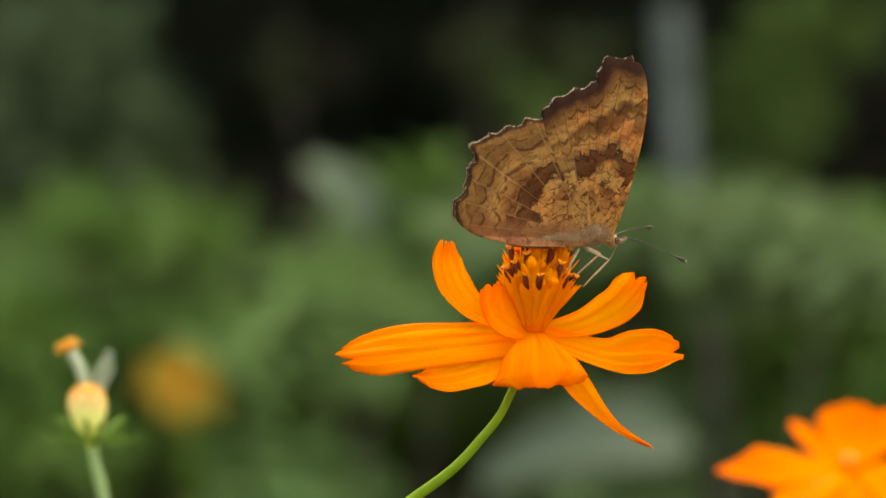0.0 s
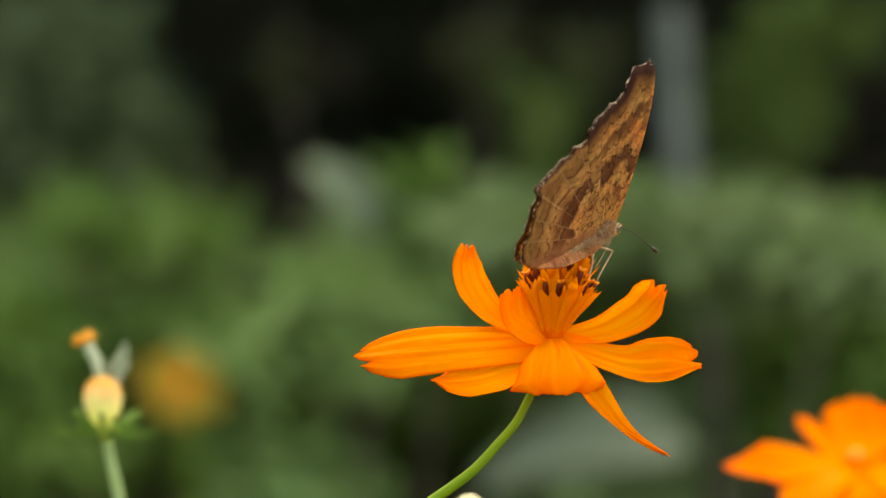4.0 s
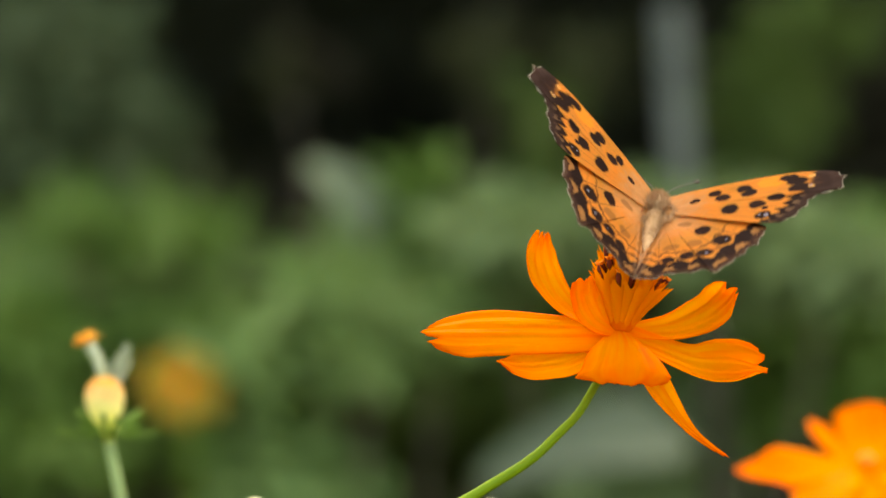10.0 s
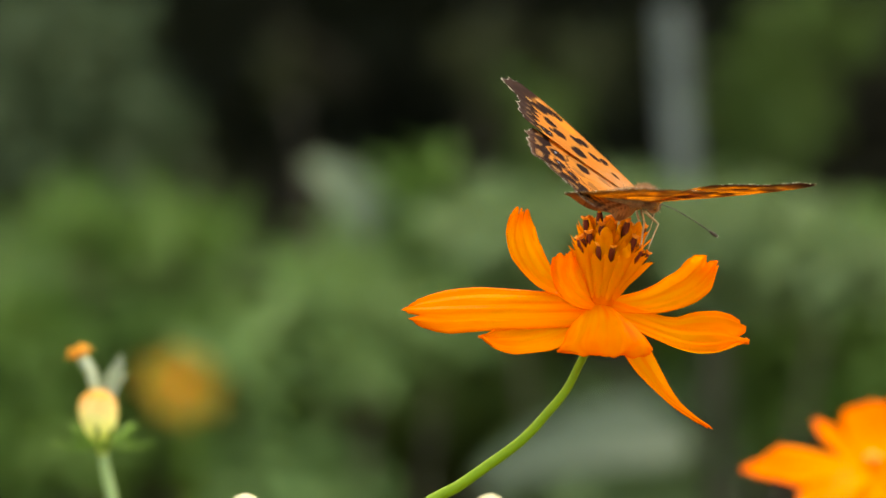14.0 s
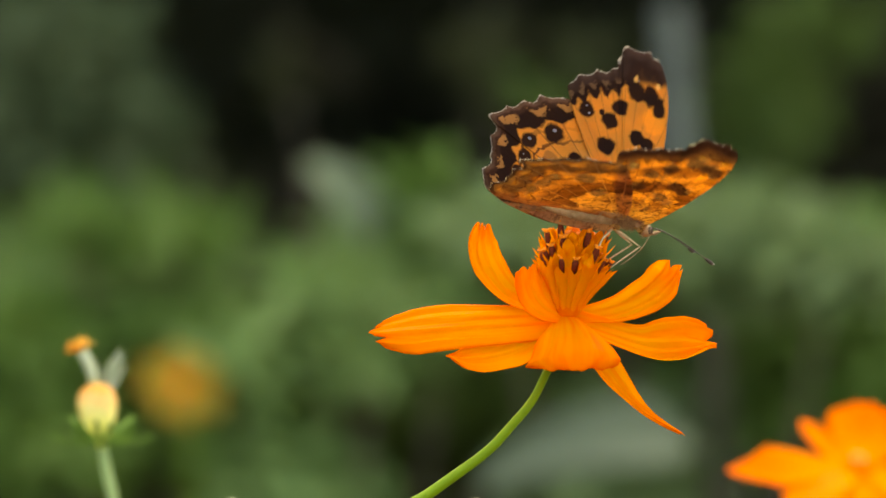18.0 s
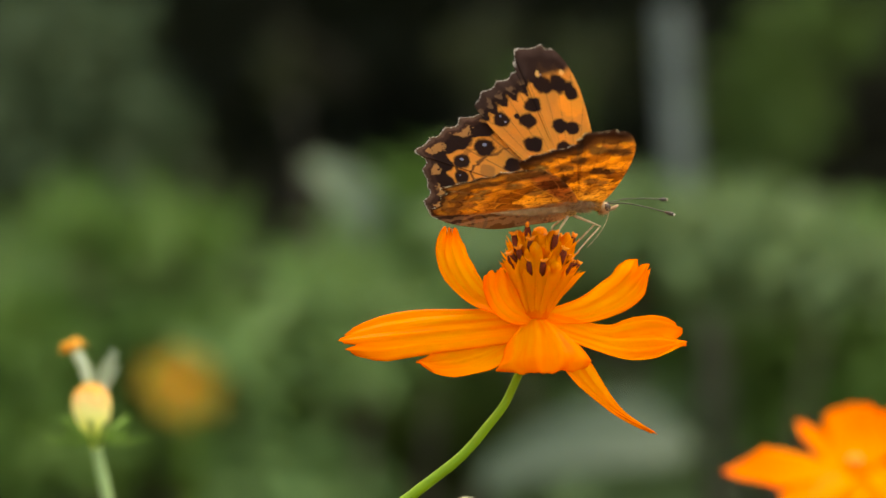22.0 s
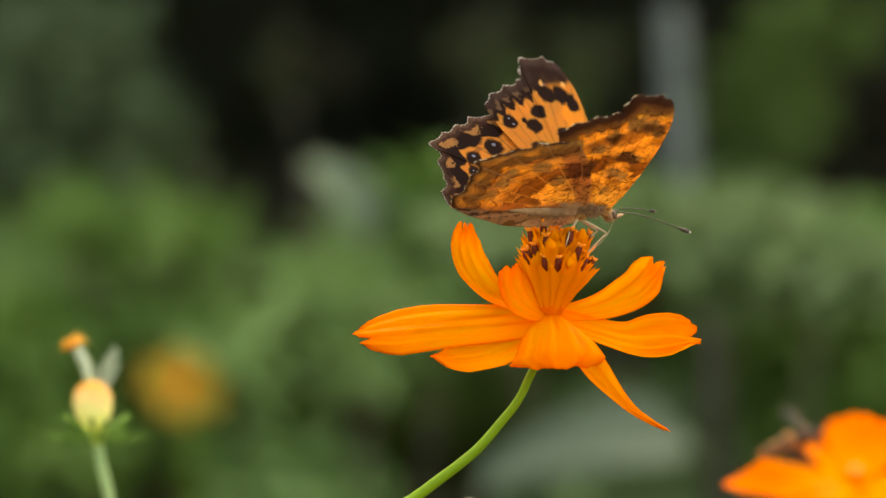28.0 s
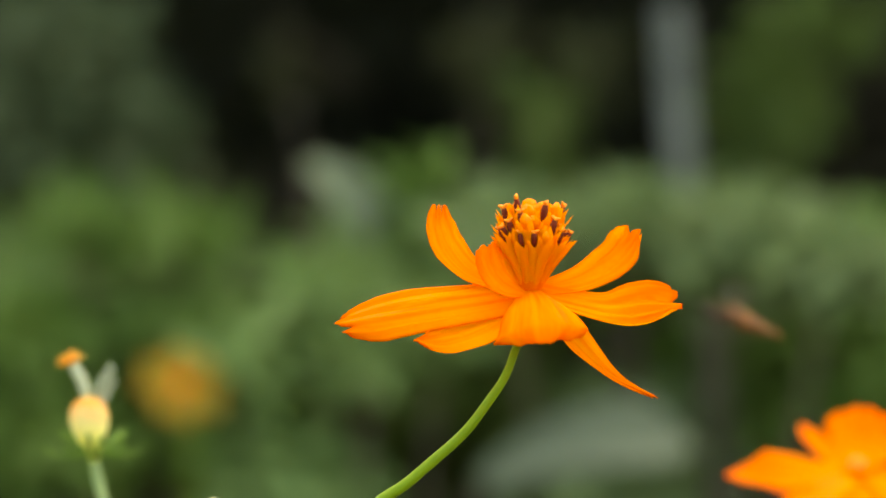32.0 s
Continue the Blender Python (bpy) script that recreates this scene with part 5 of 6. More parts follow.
def motions():
    # the flower head nods and sways, its stem follows
    walk(flower_head, [(0, pose(-0.00225, 0, 0.78761, -0.4, -0.0, -1.0)), (0.5, pose(-0.00132, 0, 0.78902, -1.7, -0.5, -1.0)), (1, pose(0.00112, 0, 0.78833, -1.0, 0.5, -0.8)), (1.5, pose(0.00091, 0, 0.78792, -0.5, 0.2, -0.6)), (2, pose(0.00091, 0, 0.78720, 0.4, 0.4, -0.9)), (2.5, pose(0.00073, 0, 0.78634, 0.8, 1.1, -0.6)), (3, pose(0.00289, 0, 0.78718, -0.4, 1.6, -0.8)), (3.5, pose(0.00133, 0, 0.78668, 0.4, 1.4, -0.9)), (5.5, pose(0.00031, 0, 0.78807, 0.2, 0.9, -1.2)), (6, pose(0.00291, 0, 0.78899, -0.8, 1.6, -1.0)), (6.5, pose(0.00100, 0, 0.78732, 0.5, 1.3, -1.2)), (7, pose(0.00339, 0, 0.78838, -0.6, 1.9, -1.0)), (7.5, pose(0.00599, 0, 0.78514, 0.8, 4.3, -1.2)), (8, pose(0.00103, 0, 0.78697, 0.8, 2.0, -1.0)), (8.5, pose(0.00760, 0, 0.78863, -0.7, 3.9, -1.4)), (9, pose(0.00997, 0, 0.78823, -0.3, 2.9, -0.9)), (9.5, pose(0.00835, 0, 0.78479, 1.2, 5.3, -1.6)), (10, pose(0.01158, 0, 0.78778, -2.1, 5.9, -1.4)), (10.5, pose(0.00449, 0, 0.78698, -0.1, 4.4, -1.9)), (11, pose(0.01156, 0, 0.79130, -4.0, 4.6, -1.3)), (11.5, pose(0.00855, 0, 0.78783, -1.2, 4.6, -1.9)), (12, pose(0.00655, 0, 0.78999, -2.2, 3.1, -1.5)), (12.5, pose(0.00496, 0, 0.79086, -2.1, 2.6, -1.5)), (13, pose(0.00999, 0, 0.79070, -3.0, 4.5, -1.4)), (13.5, pose(0.00694, 0, 0.78850, -1.6, 5.3, -1.8)), (14, pose(0.00858, 0, 0.79180, -3.9, 4.8, -1.5)), (14.5, pose(0.00542, 0, 0.78900, -2.3, 5.3, -2.0)), (16.5, pose(0.00615, 0, 0.79038, -2.6, 3.0, -0.8)), (17, pose(0.00655, 0, 0.78996, -1.8, 3.0, -0.9)), (17.5, pose(0.00448, 0, 0.79044, -2.2, 2.5, -0.7)), (18, pose(0.00314, 0, 0.79007, -1.7, 1.7, -0.9)), (18.5, pose(0.00386, 0, 0.78972, -1.7, 2.4, -0.8)), (19, pose(0.00336, 0, 0.78966, -1.4, 2.0, -0.9)), (19.5, pose(0.00295, 0, 0.79021, -1.9, 2.0, -0.7)), (20, pose(0.00061, 0, 0.78882, -0.9, 1.4, -1.0)), (20.5, pose(0.00343, 0, 0.78994, -1.9, 2.0, -0.6)), (21, pose(-0.00156, 0, 0.78860, -0.3, 0.5, -0.8)), (21.5, pose(0.00188, 0, 0.78992, -1.7, 1.1, -0.7)), (22, pose(-0.00174, 0, 0.78975, -1.2, 0.1, -0.7)), (22.5, pose(0.00237, 0, 0.79094, -2.1, 0.9, -0.6)), (23, pose(-0.00008, 0, 0.78980, -1.1, 0.2, -0.9)), (23.5, pose(0.00262, 0, 0.79099, -2.2, 0.8, -0.7)), (24, pose(-0.00161, 0, 0.78889, -0.8, 0.3, -0.8)), (24.5, pose(0.00105, 0, 0.78972, -1.5, 1.3, -0.7)), (25, pose(0.00010, 0, 0.78922, -1.1, 1.1, -0.9)), (25.5, pose(0.00494, 0, 0.79107, -2.2, 1.8, -0.4)), (27.5, pose(0.00451, 0, 0.79087, -2.7, 2.5, -0.7)), (28, pose(0.00057, 0, 0.79036, -1.5, 0.8, -0.8)), (28.5, pose(0.00335, 0, 0.79154, -2.6, 1.6, -0.6)), (29, pose(0.00103, 0, 0.78996, -1.5, 1.2, -0.9)), (29.5, pose(0.00393, 0, 0.79083, -2.2, 1.7, -0.5)), (30, pose(0.00211, 0, 0.79020, -2.2, 2.5, -1.0)), (30.5, pose(0.00359, 0, 0.79070, -2.7, 2.9, -1.0)), (31, pose(0.00305, 0, 0.79017, -2.5, 3.2, -1.0)), (31.5, pose(0.00416, 0, 0.79053, -2.5, 2.9, -1.0)), (31.7, pose(0.00281, 0, 0.78987, -2.4, 2.5, -1.0)), (31.9, pose(-0.00162, 0, 0.79339, 1.5, -1.8, 0.2)), (32, pose(-0.00266, 0, 0.79424, -1.4, -3.3, -0.5))])
    walk(flower_stem, [(0, at_rest(-0.00225, 0.78761, 1.0)), (0.5, at_rest(-0.00132, 0.78902, -0.5)), (1, at_rest(0.00112, 0.78833, 2.0)), (1.5, at_rest(0.00091, 0.78792, 2.0)), (2, at_rest(0.00091, 0.78720, 2.0)), (2.5, at_rest(0.00073, 0.78634, 3.0)), (3, at_rest(0.00289, 0.78718, 4.0)), (3.5, at_rest(0.00133, 0.78668, 3.0)), (5.5, at_rest(0.00031, 0.78807, 0.5)), (6, at_rest(0.00291, 0.78899, 2.5)), (6.5, at_rest(0.00100, 0.78732, 2.5)), (7, at_rest(0.00339, 0.78838, 3.0)), (7.5, at_rest(0.00599, 0.78514, 10.0)), (8, at_rest(0.00103, 0.78697, 2.5)), (8.5, at_rest(0.00760, 0.78863, 3.5)), (9, at_rest(0.00997, 0.78823, 3.5)), (9.5, at_rest(0.00835, 0.78479, 7.0)), (10, at_rest(0.01158, 0.78778, 5.5)), (10.5, at_rest(0.00449, 0.78698, 0.5)), (11, at_rest(0.01156, 0.79130, 3.0)), (11.5, at_rest(0.00855, 0.78783, 5.5)), (12, at_rest(0.00655, 0.78999, 1.5)), (12.5, at_rest(0.00496, 0.79086, -1.5)), (13, at_rest(0.00999, 0.79070, 2.5)), (13.5, at_rest(0.00694, 0.78850, 3.0)), (14, at_rest(0.00858, 0.79180, 1.5)), (14.5, at_rest(0.00542, 0.78900, 2.0)), (16.5, at_rest(0.00615, 0.79038, 1.5)), (17, at_rest(0.00655, 0.78996, 2.5)), (17.5, at_rest(0.00448, 0.79044, 1.0)), (18, at_rest(0.00314, 0.79007, 1.5)), (18.5, at_rest(0.00386, 0.78972, 2.0)), (19, at_rest(0.00336, 0.78966, 1.5)), (19.5, at_rest(0.00295, 0.79021, 1.0)), (20, at_rest(0.00061, 0.78882, 1.0)), (20.5, at_rest(0.00343, 0.78994, 3.0)), (21, at_rest(-0.00156, 0.78860, 0.5)), (21.5, at_rest(0.00188, 0.78992, 2.5)), (22, at_rest(-0.00174, 0.78975, -0.5)), (22.5, at_rest(0.00237, 0.79094, 2.0)), (23, at_rest(-0.00008, 0.78980, 1.0)), (23.5, at_rest(0.00262, 0.79099, 2.0)), (24, at_rest(-0.00161, 0.78889, 0.0)), (24.5, at_rest(0.00105, 0.78972, 1.5)), (25, at_rest(0.00010, 0.78922, 1.0)), (25.5, at_rest(0.00494, 0.79107, 3.0)), (27.5, at_rest(0.00451, 0.79087, 3.0)), (28, at_rest(0.00057, 0.79036, 0.0)), (28.5, at_rest(0.00335, 0.79154, 1.0)), (29, at_rest(0.00103, 0.78996, 0.5)), (29.5, at_rest(0.00393, 0.79083, 2.0)), (30, at_rest(0.00211, 0.79020, 0.5)), (30.5, at_rest(0.00359, 0.79070, 1.0)), (31, at_rest(0.00305, 0.79017, 1.0)), (31.5, at_rest(0.00416, 0.79053, 2.5)), (31.7, at_rest(0.00281, 0.78987, 3.0)), (31.9, at_rest(-0.00162, 0.79339, -3.0)), (32, at_rest(-0.00266, 0.79424, -4.0))])
    # the butterfly turns, rocks and flaps on the flower, and leaves at the end
    walk(fly, [(0, pose(0.02310, 0, 0.80248, 18.4, -2.3, 21.9)), (0.5, pose(0.02411, 0, 0.80369, 20.2, -0.0, 24.5)), (1, pose(0.02663, 0, 0.80280, 22.1, 2.3, 27.1)), (1.5, pose(0.02574, 0, 0.80326, 22.7, -4.7, 26.7)), (2, pose(0.02507, 0, 0.80340, 23.4, -11.7, 26.4)), (2.5, pose(0.02518, 0, 0.80257, 23.9, -11.2, 31.9)), (3, pose(0.02761, 0, 0.80344, 24.5, -10.7, 37.5)), (3.5, pose(0.02581, 0, 0.80289, 24.3, -13.6, 43.6)), (5.5, pose(0.02376, 0, 0.80410, 25.5, -25.0, 72.0)), (6, pose(0.02639, 0, 0.80504, 26.5, -24.3, 71.5)), (6.5, pose(0.02463, 0, 0.80417, 26.5, -24.2, 65.0)), (7, pose(0.02718, 0, 0.80603, 26.5, -24.1, 60.5)), (7.5, pose(0.02989, 0, 0.80235, 24.6, -21.3, 58.5)), (8, pose(0.02503, 0, 0.80374, 24.3, -18.5, 60.0)), (8.5, pose(0.03159, 0, 0.80582, 24.2, -19.7, 57.5)), (9, pose(0.03396, 0, 0.80584, 23.3, -20.9, 54.3)), (9.5, pose(0.03011, 0, 0.80218, 22.7, -24.9, 57.7)), (9.6, pose(0.03031, 0, 0.80273, 22.6, -25.7, 58.4)), (10, pose(0.03389, 0, 0.80681, 6.3, -26.1, 77.9)), (10.2, pose(0.02880, 0, 0.80992, 3.1, -23.9, 80.0)), (10.5, pose(0.02703, 0, 0.80516, -2.2, -22.6, 83.4)), (10.8, pose(0.02776, 0, 0.80900, 2.9, -13.5, 92.4)), (11, pose(0.03169, 0, 0.81057, 1.5, -13.1, 92.7)), (11.2, pose(0.02874, 0, 0.80966, -1.2, -13.4, 95.3)), (11.4, pose(0.03233, 0, 0.80599, 6.5, -19.8, 83.4)), (11.5, pose(0.02879, 0, 0.80712, 5.8, -20.8, 88.3)), (11.6, pose(0.02546, 0, 0.80938, 5.1, -21.7, 93.2)), (11.8, pose(0.02448, 0, 0.80981, -0.9, -16.9, 96.5)), (12, pose(0.02604, 0, 0.81004, -1.2, -15.8, 95.8)), (12.2, pose(0.02659, 0, 0.80916, 0.3, -15.4, 97.2)), (12.4, pose(0.02321, 0, 0.80808, 4.2, -12.2, 111.0)), (12.5, pose(0.02041, 0, 0.80682, 3.3, -6.1, 116.7)), (12.6, pose(0.01893, 0, 0.80535, 2.3, -0.1, 122.4)), (12.8, pose(0.03016, 0, 0.80655, 4.5, -6.5, 101.0)), (13, pose(0.03013, 0, 0.81118, -0.3, -20.6, 97.5)), (13.4, pose(0.02724, 0, 0.80875, 3.1, -15.9, 87.3)), (13.5, pose(0.02870, 0, 0.80797, -0.2, -16.4, 83.8)), (13.6, pose(0.03110, 0, 0.80829, -3.5, -17.0, 80.3)), (13.8, pose(0.03527, 0, 0.80537, 7.0, -4.0, 71.4)), (14, pose(0.03170, 0, 0.80830, 3.5, 3.1, 62.9)), (14.2, pose(0.03265, 0, 0.80462, 4.9, -2.1, 66.4)), (14.5, pose(0.03182, 0, 0.80330, 29.8, 7.5, 61.9)), (16.5, pose(0.03313, 0, 0.80748, 4.4, 2.9, 31.5)), (17, pose(0.03362, 0, 0.80707, 5.3, -0.0, 24.0)), (17.5, pose(0.03129, 0, 0.80544, 5.4, 7.9, 14.5)), (18, pose(0.02860, 0, 0.80509, 6.4, 11.5, 20.9)), (18.3, pose(0.02752, 0, 0.80441, 9.1, 14.6, 21.5)), (18.5, pose(0.02817, 0, 0.80457, 9.4, 15.3, 22.6)), (19, pose(0.02859, 0, 0.80524, 10.2, 16.9, 25.3)), (19.5, pose(0.02772, 0, 0.80645, 8.9, 12.6, 23.5)), (20, pose(0.02491, 0, 0.80572, 7.6, 8.3, 21.7)), (20.5, pose(0.02736, 0, 0.80727, 7.4, 3.7, 18.3)), (21, pose(0.02198, 0, 0.80635, 7.2, -1.0, 14.9)), (21.5, pose(0.02517, 0, 0.80774, 6.7, -2.0, 13.6)), (22, pose(0.02130, 0, 0.80763, 6.1, -3.0, 12.4)), (22.5, pose(0.02563, 0, 0.80881, 6.3, -3.2, 12.3)), (23, pose(0.02341, 0, 0.80765, 6.5, -3.5, 12.2)), (23.5, pose(0.02611, 0, 0.80884, 6.5, -3.5, 12.2)), (23.6, pose(0.02526, 0, 0.80842, 6.5, -3.5, 12.2)), (23.8, pose(0.02357, 0, 0.80759, 6.6, -4.5, 6.3)), (24, pose(0.02181, 0, 0.80687, 6.8, -5.4, 0.4)), (24.2, pose(0.02299, 0, 0.80722, 3.3, -7.9, 8.2)), (24.5, pose(0.02657, 0, 0.80628, 6.7, 14.6, 13.6)), (25, pose(0.02443, 0, 0.80677, 5.1, -1.4, 19.7)), (25.5, pose(0.02859, 0, 0.80665, 7.0, -6.2, 21.0)), (27.5, pose(0.02864, 0, 0.80641, 7.1, 11.5, 25.7)), (28, pose(0.02271, 0, 0.80686, 6.4, 2.4, 24.9)), (28.5, pose(0.02588, 0, 0.80780, 6.6, 4.7, 27.4)), (29, pose(0.02396, 0, 0.80598, 6.9, 7.1, 29.9)), (29.4, pose(0.02268, 0, 0.81074, 2.6, -9.3, 29.0)), (29.5, pose(0.02411, 0, 0.81034, 3.3, -9.6, 28.1)), (29.8, pose(0.02558, 0, 0.80825, 5.6, -10.4, 25.6)), (30, pose(0.02566, 0, 0.80808, 5.0, 1.1, 36.1)), (30.2, pose(0.02731, 0, 0.80715, 3.8, -0.5, 33.2)), (30.5, pose(0.02810, 0, 0.80761, 5.3, 3.0, 40.5)), (30.6, pose(0.02795, 0, 0.80756, 5.8, 4.1, 43.0)), (31, pose(0.02804, 0, 0.80778, 4.8, 3.8, 39.7)), (31.5, pose(0.02782, 0, 0.80938, 6.3, -3.2, 48.5)), (31.7, pose(0.02534, 0, 0.80994, 2.0, 4.3, 47.7)), (31.8, pose(0.02922, 0, 0.81577, -5.0, -15.0, 55.0)), (31.9, pose(0.05252, 0, 0.80726, 0.0, -5.0, 30.0)), (32, pose(0.11795, 0, 0.80188, 0.0, -0.0, 20.0))])
    walk(fly_wings["left", "fore"], [(0, wing_pose(1, 91.3, -3)), (1, wing_pose(1, 91.3, -2)), (2, wing_pose(1, 91.3, -3)), (3, wing_pose(1, 91.3, -3)), (5.5, wing_pose(1, 91.3, -1)), (6, wing_pose(1, 91.3, -0)), (7, wing_pose(1, 91.3, -0)), (8, wing_pose(1, 91.3, 1)), (9, wing_pose(1, 91.3, -1)), (9.6, wing_pose(1, 91.3, -3)), (10, wing_pose(1, 46.3, -5)), (10.2, wing_pose(1, 43.1, -9)), (10.5, wing_pose(1, 97.8, 3)), (10.8, wing_pose(1, 36.2, -9)), (11, wing_pose(1, 1.9, -9)), (11.2, wing_pose(1, 36.7, -4)), (11.4, wing_pose(1, 82.2, 19)), (11.6, wing_pose(1, 55.4, -16)), (11.8, wing_pose(1, 19.9, -7)), (12, wing_pose(1, 2.7, -9)), (12.2, wing_pose(1, 19.1, -11)), (12.4, wing_pose(1, 55.9, -16)), (12.6, wing_pose(1, 84.9, -15)), (12.8, wing_pose(1, 60.1, -19)), (13, wing_pose(1, 28.9, -2)), (13.4, wing_pose(1, 48.4, -13)), (13.6, wing_pose(1, 98.9, -25)), (13.8, wing_pose(1, 66.4, 1)), (14, wing_pose(1, 38.2, -17)), (14.2, wing_pose(1, 42.2, -17)), (14.5, wing_pose(1, 62.9, -6)), (16.5, wing_pose(1, 48.0, -3)), (17, wing_pose(1, 75.5, 0)), (17.5, wing_pose(1, 38.3, -6)), (18, wing_pose(1, 67.4, -5)), (18.3, wing_pose(1, 84.2, -2)), (19, wing_pose(1, 81.7, -9)), (20, wing_pose(1, 65.4, -11)), (21, wing_pose(1, 59.0, -11)), (22, wing_pose(1, 55.4, -13)), (23, wing_pose(1, 51.3, -12)), (23.6, wing_pose(1, 52.0, -12)), (23.8, wing_pose(1, 43.3, -16)), (24, wing_pose(1, 35.3, -20)), (24.2, wing_pose(1, 23.6, -17)), (24.5, wing_pose(1, 49.4, -20)), (25, wing_pose(1, 55.3, -3)), (25.5, wing_pose(1, 67.7, -1)), (27.5, wing_pose(1, 60.4, -15)), (28, wing_pose(1, 50.7, -12)), (29, wing_pose(1, 59.4, -14)), (29.4, wing_pose(1, 38.2, -13)), (29.8, wing_pose(1, 56.9, -0)), (30, wing_pose(1, 48.5, -3)), (30.2, wing_pose(1, 33.0, -4)), (30.6, wing_pose(1, 60.2, 6)), (31, wing_pose(1, 34.6, -3)), (31.5, wing_pose(1, 45.9, -0)), (31.7, wing_pose(1, 34.4, 0)), (31.8, wing_pose(1, 65.0, 0)), (31.9, wing_pose(1, 42.0, 0)), (32, wing_pose(1, 60.0, 0))])
    walk(fly_wings["left", "hind"], [(0, wing_pose(1, 92.2, 3)), (1, wing_pose(1, 92.2, 3)), (2, wing_pose(1, 92.2, 3)), (3, wing_pose(1, 92.2, 2)), (5.5, wing_pose(1, 92.2, -0)), (6, wing_pose(1, 92.2, -2)), (7, wing_pose(1, 92.2, 0)), (8, wing_pose(1, 92.2, -1)), (9, wing_pose(1, 92.2, 0)), (9.6, wing_pose(1, 92.2, 0)), (10, wing_pose(1, 44.9, -7)), (10.2, wing_pose(1, 41.7, -4)), (10.5, wing_pose(1, 97.8, -1)), (10.8, wing_pose(1, 34.6, 0)), (11, wing_pose(1, -0.1, -10)), (11.2, wing_pose(1, 35.1, -19)), (11.4, wing_pose(1, 82.0, 1)), (11.6, wing_pose(1, 54.3, -2)), (11.8, wing_pose(1, 18.0, 0)), (12, wing_pose(1, 0.7, -9)), (12.2, wing_pose(1, 17.2, 0)), (12.4, wing_pose(1, 54.8, -8)), (12.6, wing_pose(1, 84.7, -16)), (12.8, wing_pose(1, 59.1, -9)), (13, wing_pose(1, 27.2, -6)), (13.4, wing_pose(1, 47.0, -0)), (13.6, wing_pose(1, 98.9, -6)), (13.8, wing_pose(1, 65.6, 11)), (14, wing_pose(1, 36.6, -14)), (14.2, wing_pose(1, 40.7, 3)), (14.5, wing_pose(1, 62.0, 3)), (16.5, wing_pose(1, 46.6, -9)), (17, wing_pose(1, 75.0, -5)), (17.5, wing_pose(1, 36.7, -5)), (18, wing_pose(1, 66.6, -5)), (18.3, wing_pose(1, 84.0, -1)), (19, wing_pose(1, 81.4, -6)), (20, wing_pose(1, 64.6, -8)), (21, wing_pose(1, 58.0, -7)), (22, wing_pose(1, 54.3, -8)), (23, wing_pose(1, 50.1, -8)), (23.6, wing_pose(1, 50.8, -8)), (23.8, wing_pose(1, 41.8, -9)), (24, wing_pose(1, 33.7, -9)), (24.2, wing_pose(1, 21.8, -7)), (24.5, wing_pose(1, 48.1, -20)), (25, wing_pose(1, 54.2, -7)), (25.5, wing_pose(1, 66.9, -1)), (27.5, wing_pose(1, 59.4, -12)), (28, wing_pose(1, 49.4, -8)), (29, wing_pose(1, 58.4, -9)), (29.4, wing_pose(1, 36.6, -19)), (29.8, wing_pose(1, 55.8, 1)), (30, wing_pose(1, 47.2, -9)), (30.2, wing_pose(1, 31.3, -3)), (30.6, wing_pose(1, 59.2, -9)), (31, wing_pose(1, 33.0, -9)), (31.5, wing_pose(1, 44.5, -9)), (31.7, wing_pose(1, 32.8, -11)), (31.8, wing_pose(1, 64.2, -5)), (31.9, wing_pose(1, 40.5, -5)), (32, wing_pose(1, 59.0, -5))])
